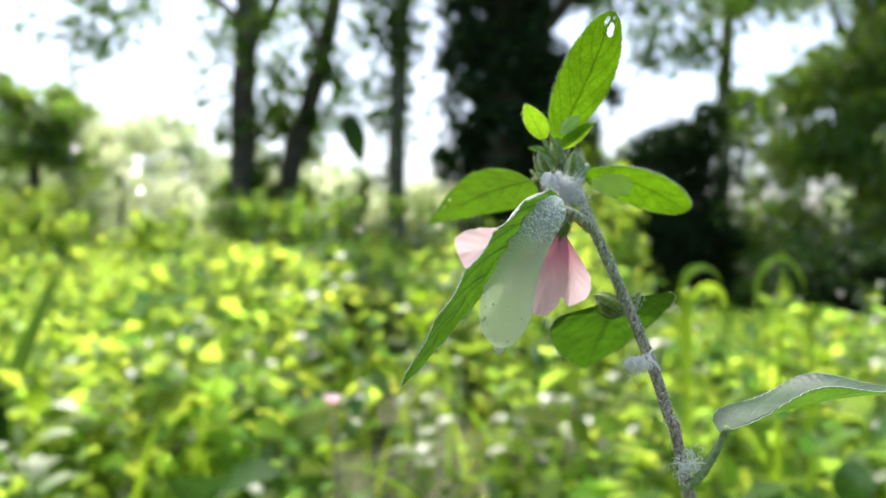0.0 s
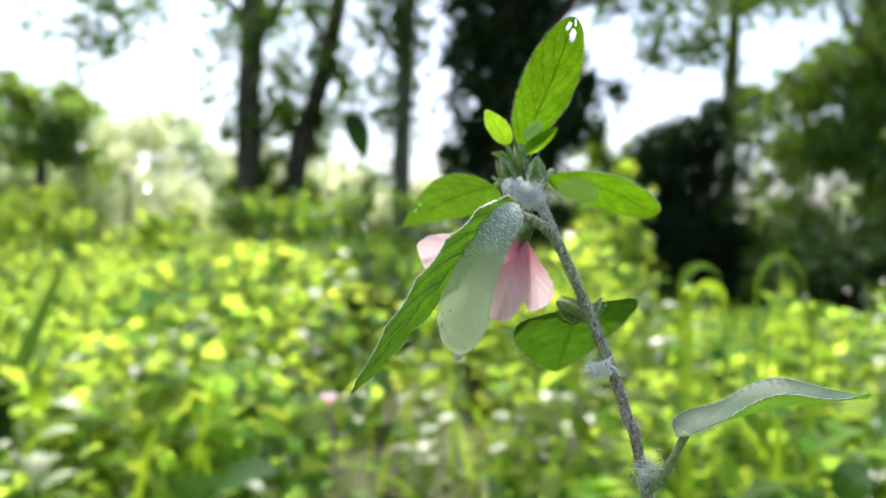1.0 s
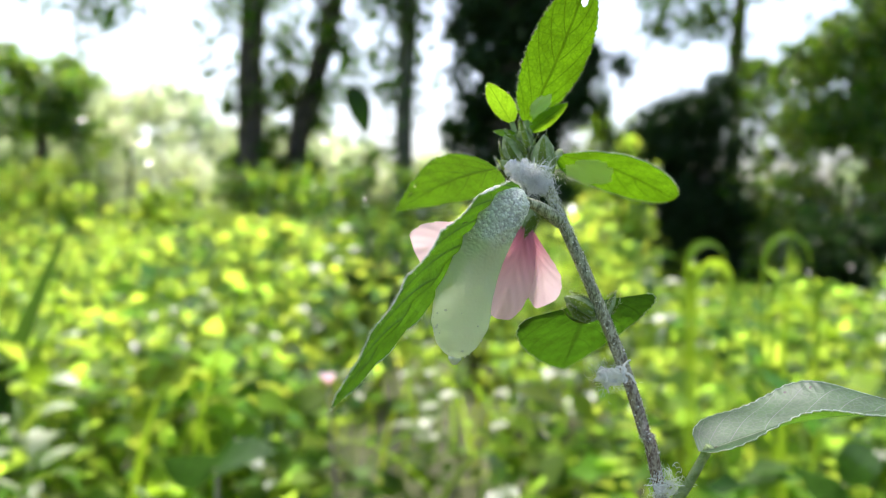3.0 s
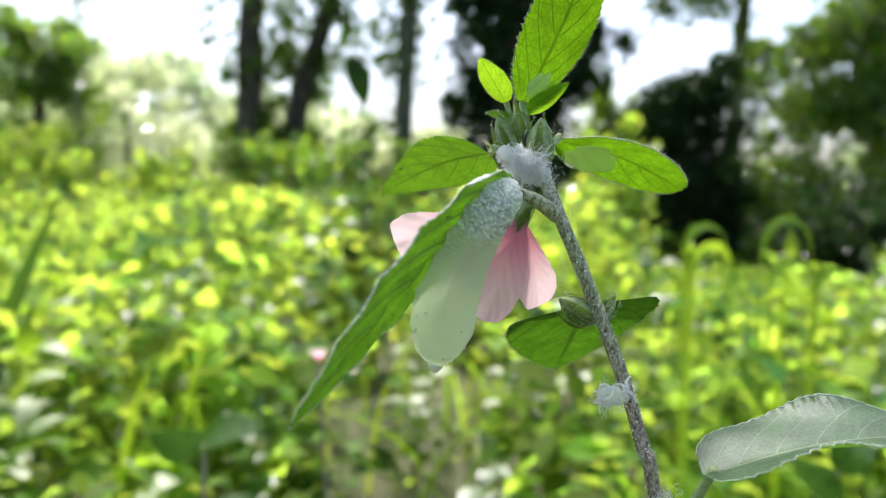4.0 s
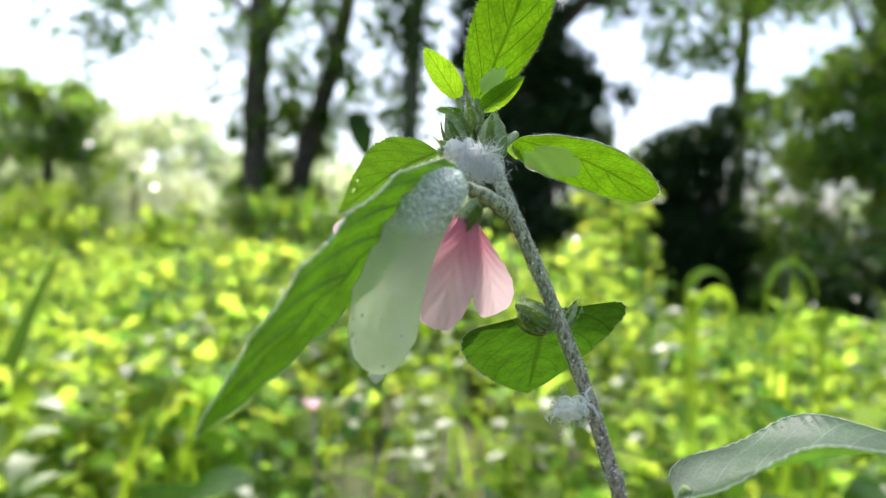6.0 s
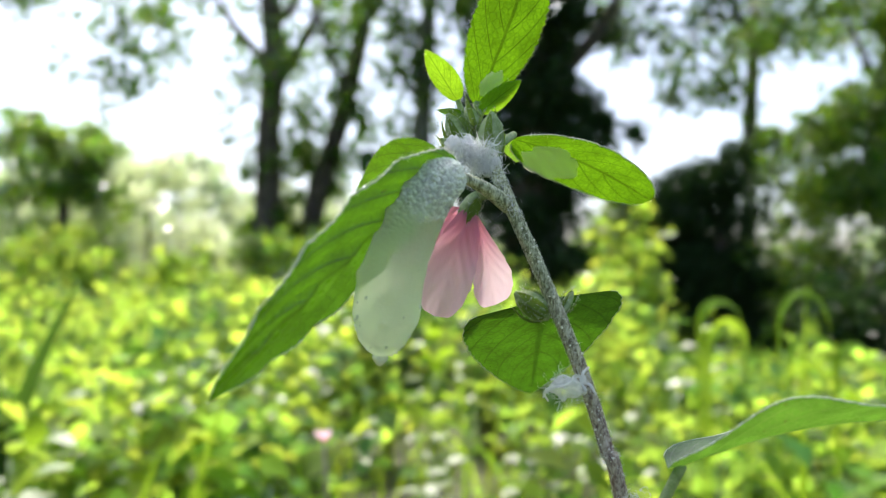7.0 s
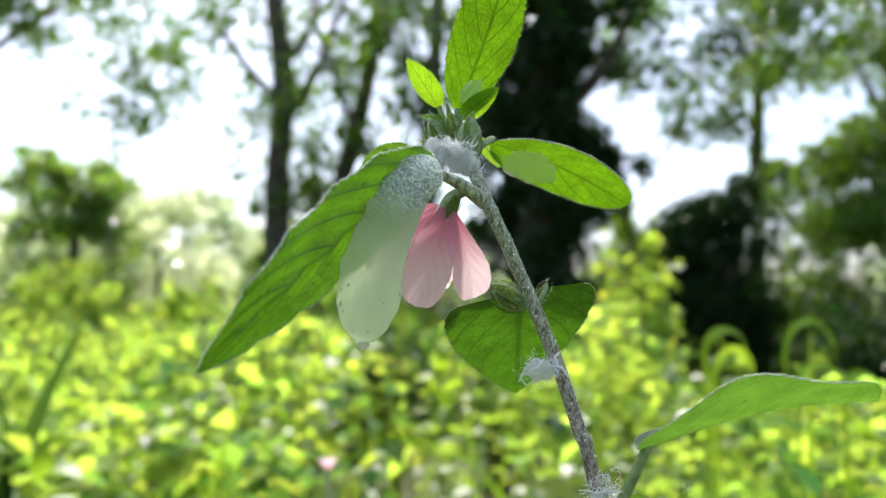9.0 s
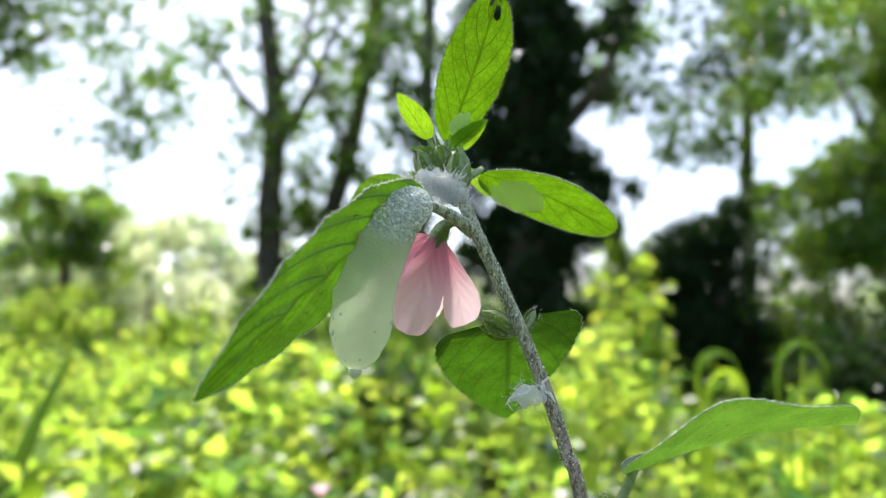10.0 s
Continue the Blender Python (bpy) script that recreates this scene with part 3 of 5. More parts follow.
def build_far_woods():
    rng = np.random.default_rng(31)
    n = 60000
    x = rng.uniform(-36, 36, n)
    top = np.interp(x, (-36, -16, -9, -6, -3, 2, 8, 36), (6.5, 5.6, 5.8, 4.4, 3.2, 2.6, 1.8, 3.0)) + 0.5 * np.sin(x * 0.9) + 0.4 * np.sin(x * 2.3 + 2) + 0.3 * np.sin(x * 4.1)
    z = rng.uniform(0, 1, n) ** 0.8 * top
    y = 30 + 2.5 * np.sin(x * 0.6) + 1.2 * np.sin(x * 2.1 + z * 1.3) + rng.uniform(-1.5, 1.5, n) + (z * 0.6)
    at = np.stack([x, y, z], 1)
    v, f = leaf_cloud(at, rng.normal(size=(n, 3)), rng.normal(size=(n, 3)) + np.array([0, -0.5, 0.8]), rng.uniform(0.2, 0.5, n), 0.6)
    n = 30000
    g = rng.uniform(0.15 * np.pi, 1.85 * np.pi, n) + 0.5 * np.pi
    z = rng.uniform(0, 1, n) ** 0.8 * (6 + np.sin(g * 17) + 0.7 * np.sin(g * 41))
    r = 33 + rng.uniform(-2, 2, n) + 2 * np.sin(g * 9)
    v2, f2 = leaf_cloud(np.stack([np.cos(g) * r, np.sin(g) * r, z], 1), rng.normal(size=(n, 3)), rng.normal(size=(n, 3)) + np.array([0, 0, 0.8]), rng.uniform(0.4, 0.9, n), 0.6)
    v, f = np.vstack([v, v2]), np.vstack([f, f2 + len(v)])
    ob = cloud_mesh("far_woods", v, f, FAR_HAZED)
    tagged(ob, "sunlit edge of far woods, leaf colour paled for haze", "woods", kind="stuff")


build_far_woods()


# ---- herbs of the clearing ----
def herb_height(x, y):
    """The herbs reach about the height of the eye; in front of the dark bushes they stay lower."""
    rise = 0.36 + 0.34 * (1 - np.exp(-np.maximum(y - 0.8, 0) / 1.2)) + 0.018 * np.maximum(y - 3, 0)
    return rise + 0.05 * np.sin(x * 1.3 + 0.4 * y) + 0.05 * np.sin(x * 2.9 - y * 1.7) + 0.03 * np.sin(x * 6.1 + y * 4.3)


def build_herbs():
    rng = np.random.default_rng(41)
    for label, y0, y1, plants, leaves, leaf, mat in (
            ("sunlit yellow-green herbs covering the clearing", 0.95, 4.0, 1700, 20, 0.072, HERB),
            ("sunlit yellow-green herbs further off in the clearing", 4.0, 16.0, 5600, 16, 0.115, HERB),
            ("deep green herbs among the brighter ones, partly standing in for shade", 1.0, 12.0, 1500, 18, 0.08, HERB_DARK)):
        y = y0 + (y1 - y0) * rng.uniform(0, 1, plants) ** 0.75
        x = rng.uniform(-1, 1, plants) * (0.75 * y + 0.5)
        thick = np.array([noise.noise((px * 1.6, py * 1.6, 3.0)) + 0.5 * noise.noise((px * 4, py * 4, 7.0)) for px, py in zip(x, y)])
        h = np.maximum(herb_height(x, y), 0.15) * rng.uniform(0.62, 1.1, plants) * (1 + 0.35 * thick)
        h = np.where(x > 0.235 * y, np.minimum(h, (0.80 - 0.086 * y) * rng.uniform(0.75, 1.06, plants)), h)
        h = np.maximum(h, 0.12)
        # bright herbs thinned along a lane, where the darker colour stands for shade
        keep = (thick > rng.uniform(-0.33, 0.24, plants)) & ((np.abs(x / y + 0.08) > 0.10 + 0.03 * np.sin(y * 5)) | (y < 1.2) | (y > 6.5) | (rng.uniform(0, 1, plants) < (0.2 if mat is HERB else 1.0)))
        if mat is HERB:
            keep &= ~((x > -0.02 * y) & (x < 0.2 * y) & (y < 2.6) & (rng.uniform(0, 1, plants) < 0.5))
        x, y, h = x[keep], y[keep], h[keep]
        plants = len(x)
        k = plants * leaves
        who = np.repeat(np.arange(plants), leaves)
        up = rng.uniform(0.3, 1.0, k) ** 0.6
        ang = rng.uniform(0, 2 * np.pi, k)
        out = rng.uniform(0.0, 0.05, k) * (leaf / 0.05)
        lean = rng.normal(0, 0.08, (plants, 2))
        at = np.stack([x[who] + lean[who, 0] * up + np.cos(ang) * out, y[who] + lean[who, 1] * up + np.sin(ang) * out, h[who] * up], 1)
        way = np.stack([np.cos(ang), np.sin(ang), rng.normal(-0.05, 0.5, k)], 1)
        nor = np.stack([rng.normal(0, 0.45, k), rng.normal(0, 0.45, k), np.ones(k)], 1)
        grow = rng.uniform(0.55, 1.3, plants)[who] * rng.uniform(0.7, 1.2, k)
        v, f = leaf_cloud(at, way, nor, grow * leaf, 0.62)
        tagged(cloud_mesh("herbs", v, f, mat), label, "herbs", kind="stuff")


    # the clearing goes on beside and behind the camera
    n = 6500
    x, y = rng.uniform(-12, 12, n), rng.uniform(-9, 12, n)
    keep = ((np.abs(x) > 0.75 * y + 0.5) & (y > 0.9)) | ((y <= 0.9) & (np.hypot(x, y) > 1.1))
    x, y = x[keep], y[keep]
    h = rng.uniform(0.3, 0.6, len(x))
    who = np.repeat(np.arange(len(x)), 14)
    k = len(who)
    ang, up = rng.uniform(0, 2 * np.pi, k), rng.uniform(0.3, 1.0, k)
    at = np.stack([x[who] + np.cos(ang) * 0.1, y[who] + np.sin(ang) * 0.1, h[who] * up], 1)
    v, f = leaf_cloud(at, np.stack([np.cos(ang), np.sin(ang), rng.normal(0, 0.4, k)], 1), np.stack([rng.normal(0, 0.4, k), rng.normal(0, 0.4, k), np.ones(k)], 1), rng.uniform(0.06, 0.15, k), 0.62)
    tagged(cloud_mesh("herbs", v, f, HERB), "herbs at the sides of the clearing", "herbs", kind="stuff")


build_herbs()


def grass_blade(rng, height, lean, bend, width, twist=0.9):
    """A long narrow blade that arches over."""
    n = 13
    s = np.linspace(0, 1, n)
    tilt = lean / height + math.copysign(min(2.6, 5.5 * abs(bend) / height), bend) * s**2.2
    x = np.r_[0, np.cumsum(np.sin((tilt[1:] + tilt[:-1]) / 2))] * height / (n - 1)
    z = np.r_[0, np.cumsum(np.cos((tilt[1:] + tilt[:-1]) / 2))] * height / (n - 1)
    w = width * (1 - s**2.2) * 0.5 + 0.0006
    c = np.stack([x, 0 * s, z], 1)
    dx, dz = np.gradient(x), np.gradient(z)
    k = np.hypot(dx, dz)
    flat = np.stack([-dz / k * math.sin(twist), np.full(n, math.cos(twist)), dx / k * math.sin(twist)], 1) * w[:, None]
    keel = np.stack([dz / k * math.cos(twist), np.full(n, math.sin(twist)), -dx / k * math.cos(twist)], 1) * w[:, None] * 0.25
    v = np.stack([c + flat, c + keel, c - flat], 1).reshape(-1, 3)
    f = [(i * 3 + j, i * 3 + j + 1, i * 3 + j + 4, i * 3 + j + 3) for i in range(n - 1) for j in range(2)]
    return v, f


def arched_blade(top, r, width, rise):
    """A blade that rises straight and bows over in a hoop of radius r, stretched upwards by rise."""
    n = 10
    g = np.linspace(np.pi, 0.12 * np.pi, n)
    x = np.r_[np.linspace(0.25 * r, 0, 6)[:-1], r + r * np.cos(g), 2.0 * r + 0.002]
    q = r * rise
    z = np.r_[np.linspace(0, top - q, 6)[:-1], top - q + q * np.sin(g), top - 1.15 * q]
    m = len(x)
    w = width * np.interp(np.linspace(0, 1, m), (0, 0.3, 0.5, 0.88, 1), (0.15, 0.4, 1.0, 0.75, 0.06)) * 0.5
    dx, dz = np.gradient(x), np.gradient(z)
    k = np.hypot(dx, dz)
    c = np.stack([x, 0 * x, z], 1)
    flat = np.stack([-dz / k * 0.55, np.full(m, 0.83), dx / k * 0.55], 1) * w[:, None]
    keel = np.stack([dz / k * 0.83, np.full(m, 0.55), -dx / k * 0.83], 1) * w[:, None] * 0.25
    v = np.stack([c + flat, c + keel, c - flat], 1).reshape(-1, 3)
    return v, [(i * 3 + j, i * 3 + j + 1, i * 3 + j + 4, i * 3 + j + 3) for i in range(m - 1) for j in range(2)]


def build_grass():
    rng = np.random.default_rng(51)
    spots = [(-0.50, 1.45, 0.62, 3, 0.12, 0.022), (0.62, 1.3, 0.74, 3, 0.15, 0.014), (0.50, 1.5, 0.70, 4, 0.2, 0.014), (0.75, 1.6, 0.74, 4, 0.2, 0.016),
             (0.9, 2.0, 0.78, 5, 0.25, 0.02), (1.2, 2.4, 0.8, 5, 0.3, 0.02), (-1.3, 2.3, 0.75, 5, 0.25, 0.024)]
    for x, y, h, n, spread, wide in spots:
        ob = thing("grass_tuft", "tuft of long arching grass blades among the herbs", "grass", "grass tufts", at=(x, y, 0))
        for _ in range(n):
            v, f = grass_blade(rng, h * rng.uniform(0.75, 1.05), rng.uniform(0.01, 0.05), spread * rng.uniform(0.75, 1.1), wide * rng.uniform(0.7, 1.1))
            b = put_mesh("grass_blade", v, f, GRASS, ob)
            b.matrix_basis = pose(rng.normal(0, 0.03), rng.normal(0, 0.03), 0, 0, 0, rng.choice((0, 180)) + rng.normal(0, 35))


    ob = thing("grass_tuft", "long deep green grass blades leaning over the herbs", "grass", "grass tufts", at=(-1.04, 1.6, 0))
    for x, h, lean, bend, turn in ((0, 0.86, 0.24, 0.03, 4), (-0.05, 0.74, 0.14, 0.06, -12), (0.1, 0.66, 0.10, -0.05, 10)):
        put_mesh("grass_blade", *grass_blade(rng, h, lean, bend, 0.075, 1.3), HERB_DARK, ob).matrix_basis = pose(x, 0, 0, 0, 0, turn)
    ob = thing("grass_tuft", "pale shining grass blades among the herbs", "grass", "grass tufts", at=(-0.44, 1.27, 0))
    for x, h, lean, bend, turn in ((0, 0.66, 0.03, 0.04, 10), (0.07, 0.60, 0.04, -0.06, -20), (-0.06, 0.56, -0.03, 0.05, 25)):
        put_mesh("grass_blade", *grass_blade(rng, h, lean, bend, 0.024, 1.25), GRASS, ob).matrix_basis = pose(x, 0, 0, 0, 0, turn)
    ob = thing("grass_tuft", "broad grass blades arching over before the dark bushes", "grass", "grass tufts", at=(0.40, 1.13, 0))
    for x, y, top, r, wide, turn in ((-0.060, 0.0, 0.775, 0.030, 0.017, 8), (0.050, 0.01, 0.788, 0.032, 0.015, -10), (-0.035, 0.05, 0.735, 0.026, 0.020, 20), (0.012, 0.03, 0.748, 0.024, 0.018, 170),
                                     (0.075, 0.04, 0.725, 0.032, 0.020, -15), (0.135, 0.03, 0.715, 0.030, 0.018, 12), (0.10, -0.02, 0.69, 0.026, 0.016, 160), (-0.10, 0.06, 0.70, 0.028, 0.016, -20)):
        put_mesh("grass_blade", *arched_blade(top, r, wide, rng.uniform(0.8, 1.6)), GRASS, ob).matrix_basis = pose(x, y, 0, 0, 0, turn)
    put_mesh("grass_blade", *grass_blade(rng, 0.80, -0.05, 0.02, 0.015, 1.1), GRASS, ob).matrix_basis = pose(0.10, 0, 0)
    # thin upright blades between the herbs
    pieces = []
    for _ in range(420):
        y = 1.0 + 3.0 * rng.uniform() ** 0.8
        x = rng.uniform(-0.62, 0.66) * y
        v, f = grass_blade(rng, float(herb_height(np.array(x), np.array(y))) * rng.uniform(0.8, 1.25), rng.uniform(0.02, 0.14), rng.uniform(0.08, 0.3), rng.uniform(0.006, 0.013))
        g = rng.uniform(0, 2 * np.pi)
        c, k = math.cos(g), math.sin(g)
        pieces.append((np.stack([v[:, 0] * c - v[:, 1] * k + x, v[:, 0] * k + v[:, 1] * c + y, v[:, 2]], 1), f))
    tagged(put_mesh("grass", *joined(pieces), GRASS), "thin upright grass blades between the herbs", "grass", kind="stuff")


build_grass()


def build_leafy_herbs():
    """Leafy stalks that stand out singly from the herbs nearest the weed."""
    rng = np.random.default_rng(57)
    shapes = []
    for long, wide, bow in ((0.050, 0.015, 0.10), (0.040, 0.013, 0.16), (0.062, 0.012, 0.20)):
        v, f, uv = blade((0, 0, 0), (long, 0, 0.1 * long), (0, 1, 0), wide, bow=bow, fold=0.12, teeth=10, tooth=0.06, nu=14, nv=7)
        shapes.append((v, f))
    kinds = (("sunlit yellow-green leafy herb on a thin stalk", HERB), ("deep green leafy herb on a thin stalk", HERB_DARK), ("sunlit green leafy herb on a thin stalk", GRASS))
    meshes = {}
    for n in range(64):
        y = 1.0 + 1.5 * rng.uniform() ** 0.8
        x = rng.uniform(-0.60, 0.62) * y
        if -0.16 < x / y < -0.04 and n % 3:
            continue
        label, mat = kinds[int(rng.choice(3, p=(0.45, 0.3, 0.25)))]
        h = float(herb_height(np.array(x), np.array(y))) * rng.uniform(0.9, 1.12)
        ob = thing("leafy_herb", label, "herb", "leafy herbs near the weed", at=(x, y, 0))
        lean = rng.normal(0, 0.03, 2)
        put_mesh("stalk", *tube([(0, 0, 0), (lean[0] * 0.4, lean[1] * 0.4, h * 0.6), (lean[0], lean[1], h)], (0.003, 0.0012), 6, 8), mat, ob)
        turn, size = rng.uniform(0, 180), rng.uniform(0.85, 1.5)
        for k in range(9):
            s = 1 - 0.075 * (k // 2) if k else 1.0
            shape = int(rng.integers(0, 3))
            leaf = new("leaf", meshes.get((shape, mat.name)))
            if leaf.data is None:
                bpy.data.objects.remove(leaf)
                leaf = put_mesh("leaf", *shapes[shape], mat)
                meshes[shape, mat.name] = leaf.data
            leaf.parent = ob
            at = (lean[0] * s * s, lean[1] * s * s, h * s)
            g = turn + 180 * (k % 2) + 90 * (k // 2) + rng.normal(0, 18)
            leaf.matrix_basis = pose(*at, rng.normal(0, 15), rng.normal(-5, 16) if k else -70, g) @ Matrix.Scale(size * rng.uniform(0.8, 1.1), 4)


build_leafy_herbs()


def build_neighbours():
    """A small plant with two broad leaves and a far pink blossom."""
    ob = thing("seedling", "small plant with broad blue-green leaves", "plant", "small plants near the weed", at=(-0.205, 0.74, 0))
    put_mesh("stem", *tube([(0.01, 0, 0), (0, 0, 0.3), (0.0, 0, 0.575)], (0.004, 0.002), 8, 16), STEM, ob)
    for tip, across in (((0.062, -0.03, 0.600), (0.2, 1, 0.6)), ((-0.062, 0.03, 0.575), (-0.2, 1, 0.6)), ((0.0, 0.05, 0.59), (1, 0, 0.2))):
        v, f, uv = blade((0, 0, 0.575), tip, across, 0.02, bow=0.12, fold=0.1, nu=24, nv=9)
        put_mesh("leaf", v, f, SHADE_LEAF, ob, "", uv)
    copy_thing(ob, pose(0.40, 0.80, -0.03, 0, 0, 70))
    ob = thing("pink_blossom", "small pink blossom on a thin stalk among the herbs", "flower", at=(-0.112, 0.79, 0))
    put_mesh("stalk", *tube([(0, 0, 0), (0.02, 0.02, 0.3), (0.002, 0.0, 0.645)], (0.003, 0.0015), 8, 16), STEM, ob)
    for i in range(5):
        g = i * 1.257
        v, f, uv = blade((0.002, 0, 0.645), (0.002 + 0.009 * math.cos(g), 0.009 * math.sin(g), 0.655), (-math.sin(g), math.cos(g), 0), 0.005, teeth=0, tooth=0, a=0.8, b=0.3, nu=12, nv=7)
        put_mesh("petal", v, f, PETAL, ob, "", uv)
    ob = thing("withered_herb", "thin herb with a withered orange-brown leaf", "plant", at=(0.16, 1.62, 0))
    put_mesh("stem", *tube([(0.02, 0, 0), (0.01, 0, 0.25), (0, 0, 0.47)], (0.003, 0.0015), 8, 12), STEM, ob)
    v, f, uv = blade((0, 0, 0.47), (0.012, -0.03, 0.435), (1, 0.2, 0.2), 0.016, bow=0.15, fold=0.2, nu=20, nv=9)
    put_mesh("leaf", v, f, WITHERED, ob, "curled withered leaf", uv)
    ob = thing("sapling", "slender sapling with a dark drooping leaf", "plant", at=(-0.335, 3.0, 0))
    put_mesh("stem", *tube([(0.06, 0, 0), (0.04, 0, 0.6), (0.02, 0, 1.05), (0.0, 0, 1.26), (-0.03, 0, 1.31)], (0.006, 0.004, 0.002), 8, 24), BARK, ob)
    for base, tip, across in (((-0.03, 0, 1.31), (0.03, -0.02, 1.12), (0.9, 0.3, 0.3)),):
        v, f, uv = blade(base, tip, across, 0.045, bow=0.1, nu=24, nv=9)
        put_mesh("leaf", v, f, DARK_LEAF, ob, "", uv)


build_neighbours()


# ---- the flowering weed ----
weed = thing("flowering_weed", "tall downy weed with toothed leaves and one pink flower", "plant")


def leaf_part(name, material, base, tip, across, half, parent=weed, label="", holes=(), fuzz=0, rim=0.0, **more):
    v, f, uv = blade(base, tip, across, half, **more)
    if holes:
        mid = np.array([uv[list(q)].mean(0) for q in f])
        keep = np.ones(len(f), bool)
        for hu, hv, ru, rv in holes:
            keep &= ((mid[:, 0] - hu) / ru) ** 2 + ((mid[:, 1] - hv) / rv) ** 2 > 1
        f = [q for q, k in zip(f, keep) if k]
    if rim:
        nv = more.get("nv", 17)
        for k in range(0, nv, nv - 1):
            line = v[k::nv][1:-1]
            edge = put_mesh("margin", *tube(line, (rim * 0.5, rim, rim, rim * 0.4), 5), RIM, None, "pale downy margin")
            MARGINS.append(edge)
    if fuzz:
        EDGES.append((v[(uv[:, 1] < 0.001) | (uv[:, 1] > 0.999)], fuzz))
    ob = put_mesh(name, v, f, material, parent, label, uv)
    for edge in MARGINS:
        edge.parent = ob
    MARGINS.clear()
    return ob


def tube_part(name, material, points, radii, parent=weed, sides=10, n=30, label="", rough=0.0, seed=1):
    v, f = tube(points, radii, sides, n, rough, np.random.default_rng(seed))
    return put_mesh(name, v, f, material, parent, label)


TOP_LEAF = (((0.0262, 0.1835, 0.8250), (0.0366, 0.170, 0.8510), (1, 0.25, 0), 0.0066), dict(a=0.62, b=0.6, bow=-0.05, fold=0.12, quilt=0.05))
RIGHT_LEAF = (((0.0328, 0.1812, 0.8182), (0.0640, 0.2085, 0.8100), (-0.5, 0.6, -0.4), 0.0065), dict(a=0.55, b=0.52, bow=0.05, sag=0.15, teeth=30, tooth=0.05))
LOWER_AXIS = ((0.0575, 0.1585, 0.7640), (0.0920, 0.1567, 0.7716))   # base and tip of the lower leaf
MARGINS = []
EDGES = []   # margins that carry a fringe of down
STEM_LINE = [(0.12, 0.19, 0.0), (0.10, 0.175, 0.35), (0.068, 0.165, 0.66), (0.050, 0.165, 0.754), (0.0472, 0.166, 0.765), (0.0435, 0.167, 0.7769),
             (0.0395, 0.168, 0.787), (0.0353, 0.1685, 0.797), (0.0308, 0.1685, 0.8068), (0.0288, 0.171, 0.8125), (0.0268, 0.176, 0.819)]


